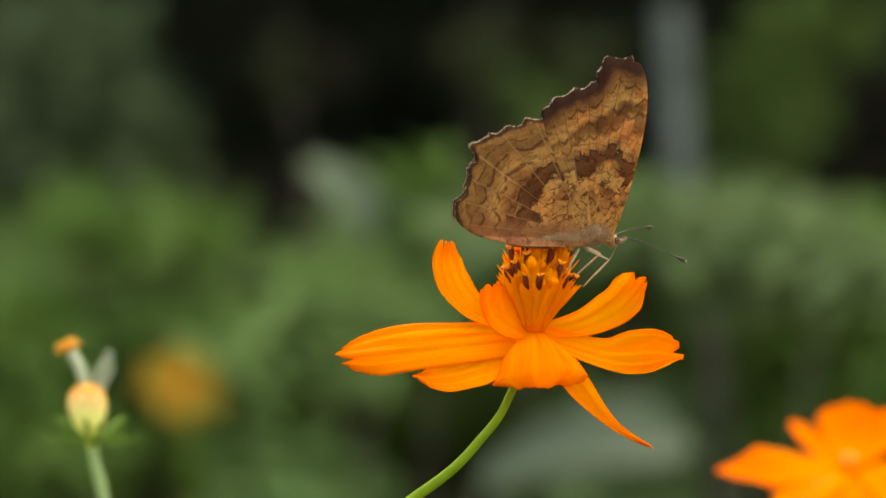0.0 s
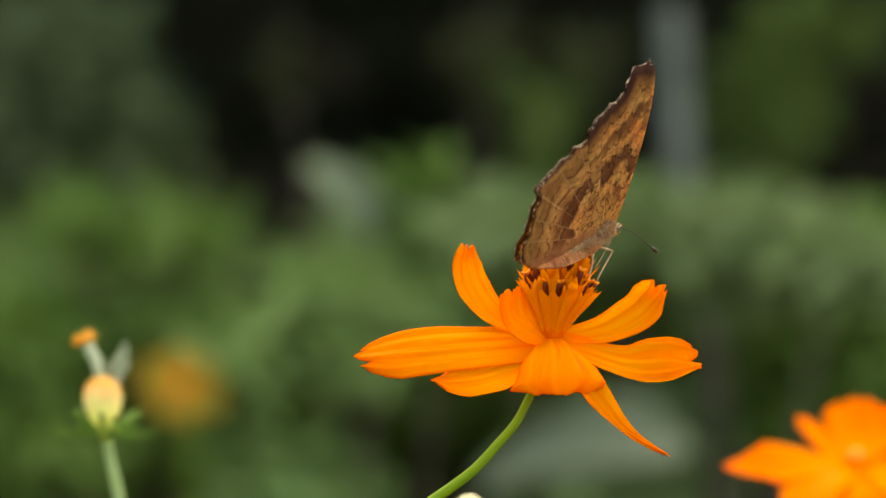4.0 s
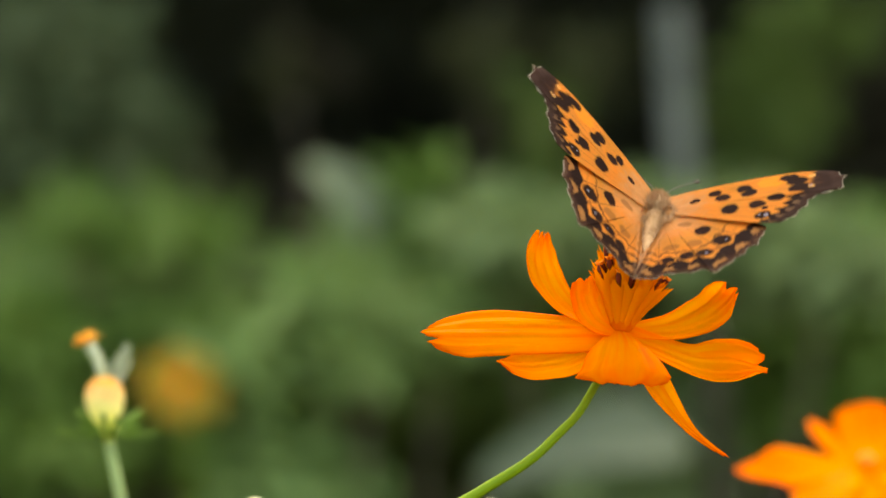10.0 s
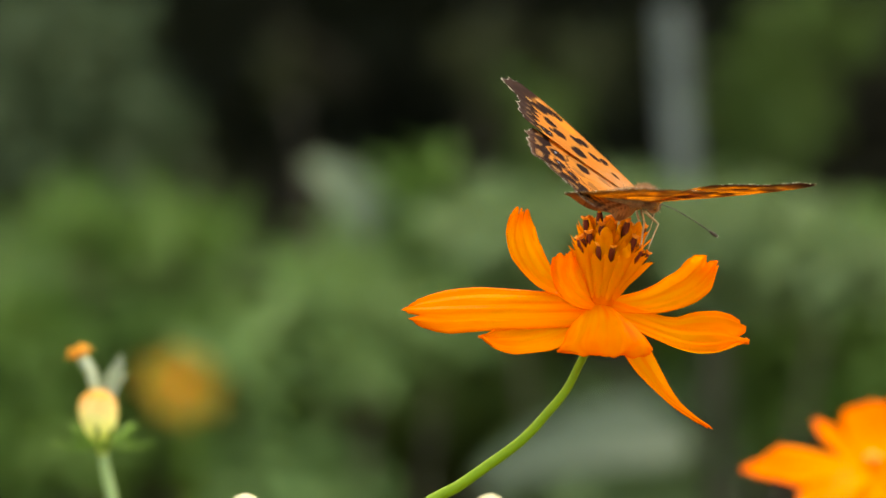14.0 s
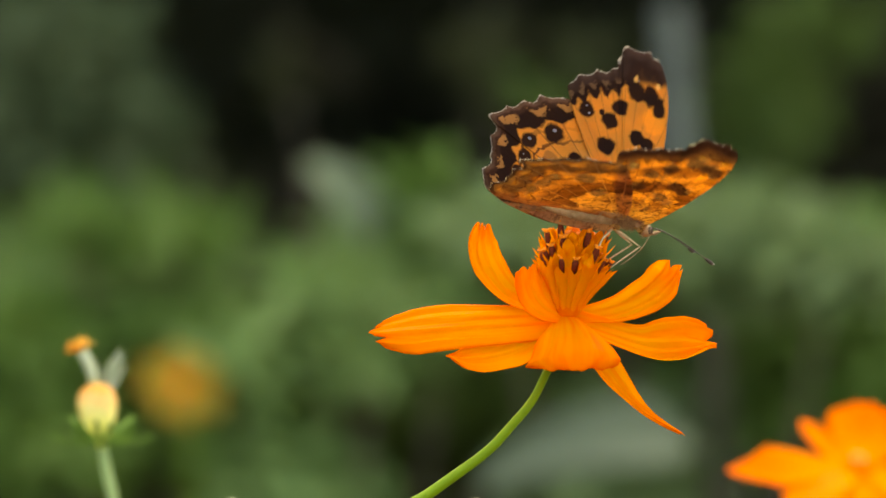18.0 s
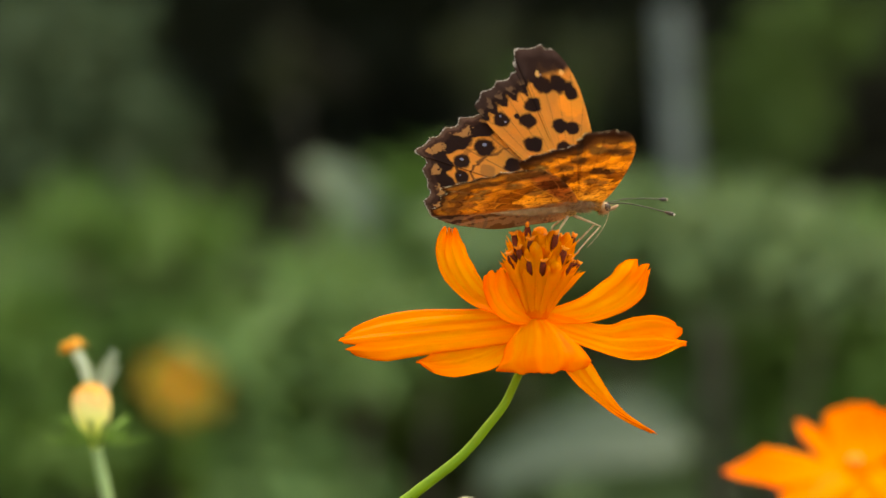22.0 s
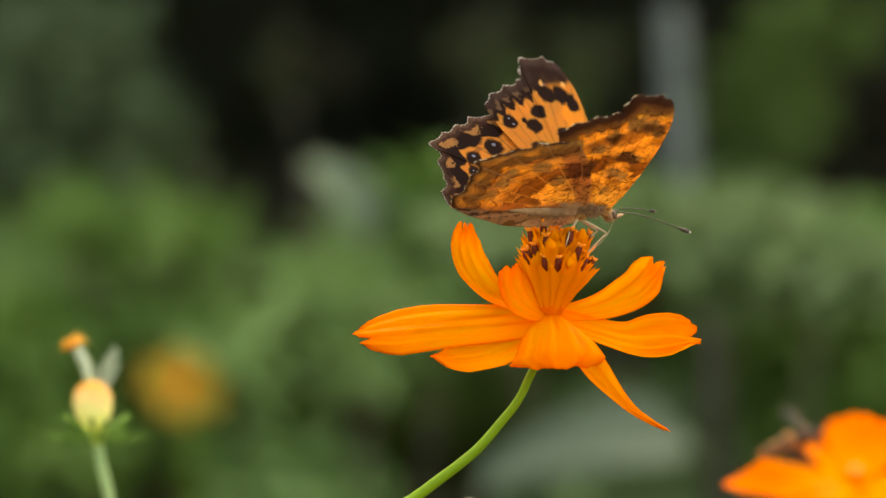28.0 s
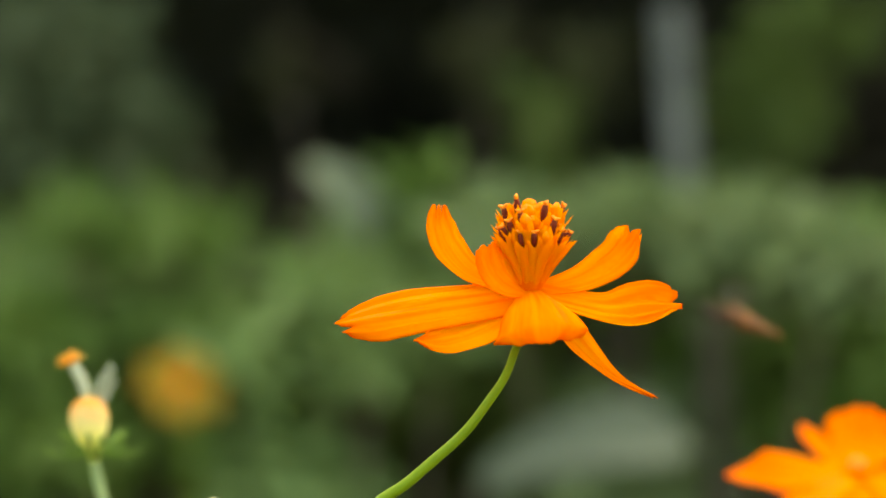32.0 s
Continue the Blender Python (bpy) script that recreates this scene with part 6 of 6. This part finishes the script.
    walk(fly_wings["right", "fore"], [(0, wing_pose(-1, 90.4, -3)), (1, wing_pose(-1, 90.4, -2)), (2, wing_pose(-1, 90.4, -3)), (3, wing_pose(-1, 90.4, -3)), (5.5, wing_pose(-1, 90.4, -1)), (6, wing_pose(-1, 90.4, -0)), (7, wing_pose(-1, 90.4, -0)), (8, wing_pose(-1, 90.4, 1)), (9, wing_pose(-1, 90.4, -1)), (9.6, wing_pose(-1, 90.4, -3)), (10, wing_pose(-1, 14.6, -5)), (10.2, wing_pose(-1, 20.7, -9)), (10.5, wing_pose(-1, 62.2, 3)), (10.8, wing_pose(-1, 18.2, -9)), (11, wing_pose(-1, -15.6, -9)), (11.2, wing_pose(-1, 12.5, -4)), (11.4, wing_pose(-1, 65.5, 19)), (11.6, wing_pose(-1, 52.1, -16)), (11.8, wing_pose(-1, 8.2, -7)), (12, wing_pose(-1, -10.5, -9)), (12.2, wing_pose(-1, 7.8, -11)), (12.4, wing_pose(-1, 61.3, -16)), (12.6, wing_pose(-1, 72.0, -15)), (12.8, wing_pose(-1, 57.9, -19)), (13, wing_pose(-1, 11.6, -2)), (13.4, wing_pose(-1, 30.7, -13)), (13.6, wing_pose(-1, 55.0, -25)), (13.8, wing_pose(-1, 42.2, 1)), (14, wing_pose(-1, 7.5, -17)), (14.2, wing_pose(-1, 14.1, -17)), (14.5, wing_pose(-1, 73.9, -6)), (16.5, wing_pose(-1, 14.1, -3)), (17, wing_pose(-1, 42.9, 0)), (17.5, wing_pose(-1, 15.2, -6)), (18, wing_pose(-1, 30.1, -5)), (18.3, wing_pose(-1, 61.5, -2)), (19, wing_pose(-1, 57.3, -9)), (20, wing_pose(-1, 30.6, -11)), (21, wing_pose(-1, 31.3, -11)), (22, wing_pose(-1, 27.4, -13)), (23, wing_pose(-1, 26.1, -12)), (23.6, wing_pose(-1, 29.0, -12)), (23.8, wing_pose(-1, 16.6, -16)), (24, wing_pose(-1, 7.0, -20)), (24.2, wing_pose(-1, -4.5, -17)), (24.5, wing_pose(-1, 20.8, -20)), (25, wing_pose(-1, 28.4, -3)), (25.5, wing_pose(-1, 46.1, -1)), (27.5, wing_pose(-1, 54.1, -15)), (28, wing_pose(-1, 41.3, -12)), (29, wing_pose(-1, 46.5, -14)), (29.4, wing_pose(-1, 29.4, -13)), (29.8, wing_pose(-1, 57.9, -0)), (30, wing_pose(-1, 46.0, -3)), (30.2, wing_pose(-1, 29.5, -4)), (30.6, wing_pose(-1, 76.9, 6)), (31, wing_pose(-1, 27.5, -3)), (31.5, wing_pose(-1, 41.6, -0)), (31.7, wing_pose(-1, 27.9, 0)), (31.8, wing_pose(-1, 60.0, 0)), (31.9, wing_pose(-1, 40.0, 0)), (32, wing_pose(-1, 60.0, 0))])
    walk(fly_wings["right", "hind"], [(0, wing_pose(-1, 91.3, 3)), (1, wing_pose(-1, 91.3, 3)), (2, wing_pose(-1, 91.3, 3)), (3, wing_pose(-1, 91.3, 2)), (5.5, wing_pose(-1, 91.3, -0)), (6, wing_pose(-1, 91.3, -2)), (7, wing_pose(-1, 91.3, 0)), (8, wing_pose(-1, 91.3, -1)), (9, wing_pose(-1, 91.3, 0)), (9.6, wing_pose(-1, 91.3, 0)), (10, wing_pose(-1, 12.7, -7)), (10.2, wing_pose(-1, 18.9, -4)), (10.5, wing_pose(-1, 61.2, -1)), (10.8, wing_pose(-1, 16.3, 0)), (11, wing_pose(-1, -17.5, -10)), (11.2, wing_pose(-1, 10.5, -19)), (11.4, wing_pose(-1, 64.7, 1)), (11.6, wing_pose(-1, 50.9, -2)), (11.8, wing_pose(-1, 6.3, 0)), (12, wing_pose(-1, -12.5, -9)), (12.2, wing_pose(-1, 5.9, 0)), (12.4, wing_pose(-1, 60.4, -8)), (12.6, wing_pose(-1, 71.4, -16)), (12.8, wing_pose(-1, 56.9, -9)), (13, wing_pose(-1, 9.6, -6)), (13.4, wing_pose(-1, 29.0, -0)), (13.6, wing_pose(-1, 53.8, -6)), (13.8, wing_pose(-1, 40.7, 11)), (14, wing_pose(-1, 5.5, -14)), (14.2, wing_pose(-1, 12.2, 3)), (14.5, wing_pose(-1, 73.4, 3)), (16.5, wing_pose(-1, 12.2, -9)), (17, wing_pose(-1, 41.5, -5)), (17.5, wing_pose(-1, 13.3, -5)), (18, wing_pose(-1, 28.3, -5)), (18.3, wing_pose(-1, 60.6, -1)), (19, wing_pose(-1, 56.2, -6)), (20, wing_pose(-1, 28.9, -8)), (21, wing_pose(-1, 29.6, -7)), (22, wing_pose(-1, 25.6, -8)), (23, wing_pose(-1, 24.3, -8)), (23.6, wing_pose(-1, 27.3, -8)), (23.8, wing_pose(-1, 14.7, -9)), (24, wing_pose(-1, 5.0, -9)), (24.2, wing_pose(-1, -6.5, -7)), (24.5, wing_pose(-1, 19.0, -20)), (25, wing_pose(-1, 26.7, -7)), (25.5, wing_pose(-1, 44.7, -1)), (27.5, wing_pose(-1, 53.0, -12)), (28, wing_pose(-1, 39.8, -8)), (29, wing_pose(-1, 45.1, -9)), (29.4, wing_pose(-1, 27.6, -19)), (29.8, wing_pose(-1, 56.9, 1)), (30, wing_pose(-1, 44.6, -9)), (30.2, wing_pose(-1, 27.7, -3)), (30.6, wing_pose(-1, 76.5, -9)), (31, wing_pose(-1, 25.7, -9)), (31.5, wing_pose(-1, 40.1, -9)), (31.7, wing_pose(-1, 26.1, -11)), (31.8, wing_pose(-1, 59.0, -5)), (31.9, wing_pose(-1, 38.5, -5)), (32, wing_pose(-1, 59.0, -5))])
    # the antennae feel about
    walk(fly_feelers["left"], [(0, feel(1, 3, -2, 14)), (1, feel(1, 3, -5, 9)), (2, feel(1, 6, -12, 11)), (4.5, feel(1, 0, 0, 0)), (6, feel(1, 7, -13, 21)), (8, feel(1, 0, 0, 0)), (10, feel(1, 0, 0, 0)), (13, feel(1, 0, 0, 0)), (15, feel(1, 0, 0, 0)), (17, feel(1, -2, 5, -1)), (19, feel(1, 2, -3, 6)), (20, feel(1, 2, -6, -0)), (21, feel(1, 4, -9, 0)), (22, feel(1, 3, -7, -0)), (23, feel(1, 4, -10, 2)), (24, feel(1, 4, -4, 18)), (25, feel(1, 4, -5, 13)), (28, feel(1, 4, -8, 5)), (29, feel(1, 6, -13, 12)), (32, feel(1, 0, 0, 0))])
    walk(fly_feelers["right"], [(0, feel(-1, 6, 7, 12)), (1, feel(-1, 8, 7, 18)), (2, feel(-1, 0, 1, -1)), (3, feel(-1, 14, 26, 8)), (6, feel(-1, 1, 0, 4)), (7, feel(-1, -2, -2, -6)), (8, feel(-1, 6, 28, -11)), (9, feel(-1, 1, 4, -4)), (10, feel(-1, 0, 0, 0)), (13, feel(-1, 0, 0, 0)), (14, feel(-1, 1, 12, -14)), (15.5, feel(-1, 0, 0, 0)), (17, feel(-1, 13, 12, 23)), (19, feel(-1, 2, -3, 16)), (20, feel(-1, 1, 1, 3)), (21, feel(-1, -5, -3, -26)), (22, feel(-1, -5, -2, -26)), (23, feel(-1, -5, -2, -28)), (24, feel(-1, -3, 2, -18)), (25, feel(-1, 4, 4, 10)), (28, feel(-1, -1, 1, -8)), (29, feel(-1, -1, -1, -2)), (31, feel(-1, -2, 0, -14)), (32, feel(-1, 0, 0, 0))])
    walk(bud, [(0, at_rest(-0.06669, 0.76214, -0.2, 0.100)), (0.5, at_rest(-0.06787, 0.76096, -0.7, 0.100)), (1, at_rest(-0.06636, 0.76203, -0.1, 0.100)), (1.5, at_rest(-0.06593, 0.76246, 0.0, 0.100)), (2, at_rest(-0.06507, 0.76300, 0.4, 0.100)), (2.5, at_rest(-0.06486, 0.76343, 0.4, 0.100)), (3, at_rest(-0.06486, 0.76332, 0.4, 0.100)), (3.5, at_rest(-0.06389, 0.76343, 0.8, 0.100)), (5.5, at_rest(-0.06486, 0.76279, 0.4, 0.100)), (6, at_rest(-0.06669, 0.76149, -0.2, 0.100)), (6.5, at_rest(-0.06486, 0.76311, 0.4, 0.100)), (7, at_rest(-0.06539, 0.76214, 0.2, 0.100)), (7.5, at_rest(-0.06357, 0.76418, 0.9, 0.100)), (8, at_rest(-0.06378, 0.76300, 0.8, 0.100)), (8.5, at_rest(-0.06389, 0.76236, 0.8, 0.100)), (9, at_rest(-0.05948, 0.76461, 2.4, 0.100)), (9.5, at_rest(-0.05980, 0.76644, 2.3, 0.100)), (10, at_rest(-0.06357, 0.76343, 0.9, 0.100)), (10.5, at_rest(-0.06034, 0.76494, 2.1, 0.100)), (11, at_rest(-0.06475, 0.76085, 0.5, 0.100)), (11.5, at_rest(-0.05991, 0.76451, 2.3, 0.100)), (12, at_rest(-0.06238, 0.76246, 1.4, 0.100)), (12.5, at_rest(-0.06324, 0.76214, 1.0, 0.100)), (13, at_rest(-0.06346, 0.76171, 1.0, 0.100)), (13.5, at_rest(-0.06077, 0.76418, 2.0, 0.100)), (14, at_rest(-0.06475, 0.76096, 0.5, 0.100)), (14.5, at_rest(-0.06238, 0.76343, 1.4, 0.100)), (16.5, at_rest(-0.06389, 0.76214, 0.8, 0.100)), (17, at_rest(-0.06453, 0.76236, 0.6, 0.100)), (17.5, at_rest(-0.06518, 0.76171, 0.3, 0.100)), (18, at_rest(-0.06486, 0.76214, 0.4, 0.100)), (18.5, at_rest(-0.06443, 0.76214, 0.6, 0.100)), (19, at_rest(-0.06443, 0.76236, 0.6, 0.100)), (19.5, at_rest(-0.06604, 0.76139, 0.0, 0.100)), (20, at_rest(-0.06507, 0.76236, 0.4, 0.100)), (20.5, at_rest(-0.06690, 0.76096, -0.3, 0.100)), (21, at_rest(-0.06486, 0.76279, 0.4, 0.100)), (21.5, at_rest(-0.06690, 0.76139, -0.3, 0.100)), (22, at_rest(-0.06593, 0.76214, 0.0, 0.100)), (22.5, at_rest(-0.06755, 0.76085, -0.6, 0.100)), (23, at_rest(-0.06604, 0.76182, 0.0, 0.100)), (23.5, at_rest(-0.06733, 0.76063, -0.5, 0.100)), (24, at_rest(-0.06625, 0.76236, -0.1, 0.100)), (24.5, at_rest(-0.06539, 0.76182, 0.2, 0.100)), (25, at_rest(-0.06486, 0.76246, 0.4, 0.100)), (25.5, at_rest(-0.06658, 0.76096, -0.2, 0.100)), (27.5, at_rest(-0.06669, 0.76149, -0.2, 0.100)), (28, at_rest(-0.06572, 0.76268, 0.1, 0.100)), (28.5, at_rest(-0.06755, 0.76117, -0.6, 0.100)), (29, at_rest(-0.06539, 0.76279, 0.2, 0.100)), (29.5, at_rest(-0.06636, 0.76203, -0.1, 0.100)), (30, at_rest(-0.06593, 0.76246, 0.0, 0.100)), (30.5, at_rest(-0.06658, 0.76203, -0.2, 0.100)), (31, at_rest(-0.06572, 0.76246, 0.1, 0.100)), (31.5, at_rest(-0.06625, 0.76203, -0.1, 0.100)), (32, at_rest(-0.06636, 0.75956, -0.1, 0.100))])
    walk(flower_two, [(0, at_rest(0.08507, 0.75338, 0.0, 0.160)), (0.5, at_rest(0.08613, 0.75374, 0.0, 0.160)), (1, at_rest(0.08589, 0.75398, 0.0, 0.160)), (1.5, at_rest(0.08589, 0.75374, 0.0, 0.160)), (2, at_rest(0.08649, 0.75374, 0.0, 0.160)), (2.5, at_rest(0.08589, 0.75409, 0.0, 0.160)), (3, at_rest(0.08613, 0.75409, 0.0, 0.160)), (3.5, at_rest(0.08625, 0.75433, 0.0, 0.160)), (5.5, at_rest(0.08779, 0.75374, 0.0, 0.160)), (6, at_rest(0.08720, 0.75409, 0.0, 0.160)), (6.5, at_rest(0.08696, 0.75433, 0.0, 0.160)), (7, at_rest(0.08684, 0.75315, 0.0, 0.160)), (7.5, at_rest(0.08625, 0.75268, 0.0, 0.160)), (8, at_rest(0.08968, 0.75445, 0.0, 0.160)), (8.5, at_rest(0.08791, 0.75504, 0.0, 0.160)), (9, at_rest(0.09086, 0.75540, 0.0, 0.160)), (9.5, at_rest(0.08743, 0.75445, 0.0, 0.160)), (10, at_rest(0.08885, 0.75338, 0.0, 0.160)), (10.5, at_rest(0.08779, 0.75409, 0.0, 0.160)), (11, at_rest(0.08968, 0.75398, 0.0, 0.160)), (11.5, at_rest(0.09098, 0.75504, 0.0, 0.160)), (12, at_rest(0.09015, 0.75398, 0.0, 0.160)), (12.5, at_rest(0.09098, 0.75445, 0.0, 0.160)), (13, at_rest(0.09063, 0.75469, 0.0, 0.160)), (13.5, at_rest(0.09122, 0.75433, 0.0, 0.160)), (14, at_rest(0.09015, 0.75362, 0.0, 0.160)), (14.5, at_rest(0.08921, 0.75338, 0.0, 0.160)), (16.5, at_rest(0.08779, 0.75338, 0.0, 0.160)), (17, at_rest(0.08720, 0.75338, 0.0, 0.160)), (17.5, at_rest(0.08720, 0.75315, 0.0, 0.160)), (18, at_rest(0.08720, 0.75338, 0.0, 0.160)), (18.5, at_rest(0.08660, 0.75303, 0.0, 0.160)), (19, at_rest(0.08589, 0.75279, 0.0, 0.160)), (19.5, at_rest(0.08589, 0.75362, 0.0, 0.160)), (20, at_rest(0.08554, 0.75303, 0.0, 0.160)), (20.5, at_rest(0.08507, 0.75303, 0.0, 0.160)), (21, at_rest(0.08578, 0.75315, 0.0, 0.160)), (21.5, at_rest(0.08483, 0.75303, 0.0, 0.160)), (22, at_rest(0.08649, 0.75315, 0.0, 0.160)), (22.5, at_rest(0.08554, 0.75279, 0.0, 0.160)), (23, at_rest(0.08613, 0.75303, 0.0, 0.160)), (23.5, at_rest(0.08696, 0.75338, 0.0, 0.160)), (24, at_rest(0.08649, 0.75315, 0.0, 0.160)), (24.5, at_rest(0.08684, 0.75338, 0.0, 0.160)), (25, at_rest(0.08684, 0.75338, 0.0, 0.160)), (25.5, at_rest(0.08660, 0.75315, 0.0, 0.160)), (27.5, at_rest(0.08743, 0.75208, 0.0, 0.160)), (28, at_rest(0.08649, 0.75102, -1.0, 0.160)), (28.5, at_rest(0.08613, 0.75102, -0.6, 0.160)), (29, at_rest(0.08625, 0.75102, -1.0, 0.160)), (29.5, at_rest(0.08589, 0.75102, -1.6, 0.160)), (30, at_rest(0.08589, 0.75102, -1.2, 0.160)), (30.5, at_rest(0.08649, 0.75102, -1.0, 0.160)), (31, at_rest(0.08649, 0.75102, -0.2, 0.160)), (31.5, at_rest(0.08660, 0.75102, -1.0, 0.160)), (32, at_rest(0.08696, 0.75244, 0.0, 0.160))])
    walk(bud_low, [(0, at_rest(-0.03648, 0.75753, 0, 0.030)), (3.4, at_rest(-0.03458, 0.75753, 0, 0.030)), (6, at_rest(-0.03411, 0.75772, 0, 0.030)), (8, at_rest(-0.03268, 0.75791, 0, 0.030)), (9, at_rest(-0.03107, 0.75858, 0, 0.030)), (10, at_rest(-0.03154, 0.75877, 0, 0.030)), (11, at_rest(-0.03164, 0.75962, 0, 0.030)), (12, at_rest(-0.03363, 0.75886, 0, 0.030)), (14, at_rest(-0.03325, 0.75934, 0, 0.030)), (17, at_rest(-0.03449, 0.75886, 0, 0.030)), (19, at_rest(-0.03667, 0.75829, 0, 0.030)), (22, at_rest(-0.03791, 0.75801, 0, 0.030)), (28, at_rest(-0.03838, 0.75801, 0, 0.030)), (32, at_rest(-0.03886, 0.75858, 0, 0.030))])
    walk(bud_mid, [(0, at_rest(0.00329, 0.75760, 0, 0.040)), (2, at_rest(0.00426, 0.75818, 0, 0.040)), (3.4, at_rest(0.00455, 0.75857, 0, 0.040)), (6, at_rest(0.00455, 0.75828, 0, 0.040)), (8, at_rest(0.00745, 0.75896, 0, 0.040)), (9, at_rest(0.00881, 0.75828, 0, 0.040)), (10, at_rest(0.00832, 0.75770, 0, 0.040)), (11, at_rest(0.00794, 0.75750, 0, 0.040)), (12, at_rest(0.00697, 0.75818, 0, 0.040)), (14, at_rest(0.00803, 0.75847, 0, 0.040)), (17, at_rest(0.00581, 0.75799, 0, 0.040)), (19, at_rest(0.00523, 0.75750, 0, 0.040)), (22, at_rest(0.00397, 0.75789, 0, 0.040)), (25, at_rest(0.00455, 0.75789, 0, 0.040)), (28, at_rest(0.00455, 0.75770, 0, 0.040)), (31, at_rest(0.00368, 0.75731, 0, 0.040)), (32, at_rest(0.00300, 0.75692, 0, 0.040))])
    walk(honey_bee, [(0, pose(0.02536, 0.155, 0.72438, 0, 0, 20)), (25, pose(0.02536, 0.155, 0.72438, 0, 0, 20)), (27.2, pose(0.04826, 0.155, 0.74199, 0, 0, 20)), (27.5, pose(0.05707, 0.155, 0.75550, 0, 0, 20)), (27.7, pose(0.06529, 0.155, 0.75961, 0, -10, 10)), (28, pose(0.07374, 0.155, 0.76066, 0, -12, 8)), (28.5, pose(0.07609, 0.155, 0.76137, 0, -25, 15)), (29, pose(0.07844, 0.155, 0.76395, 0, -48, 30)), (29.5, pose(0.07938, 0.155, 0.76513, 0, -42, 55)), (29.8, pose(0.07985, 0.155, 0.76701, 0, -18, 82)), (30.1, pose(0.07996, 0.155, 0.76724, 0, -12, 92)), (30.5, pose(0.08125, 0.155, 0.76677, 0, 22, 130)), (31, pose(0.08196, 0.155, 0.76724, 0, 28, 140)), (31.5, pose(0.08172, 0.155, 0.76747, 0, 25, 135)), (31.8, pose(0.08337, 0.155, 0.76818, 0, 10, 140)), (31.9, pose(0.08172, 0.155, 0.77018, 0, 0, 150)), (32, pose(0.06012, 0.155, 0.78603, 0, -10, 165))])


motions()
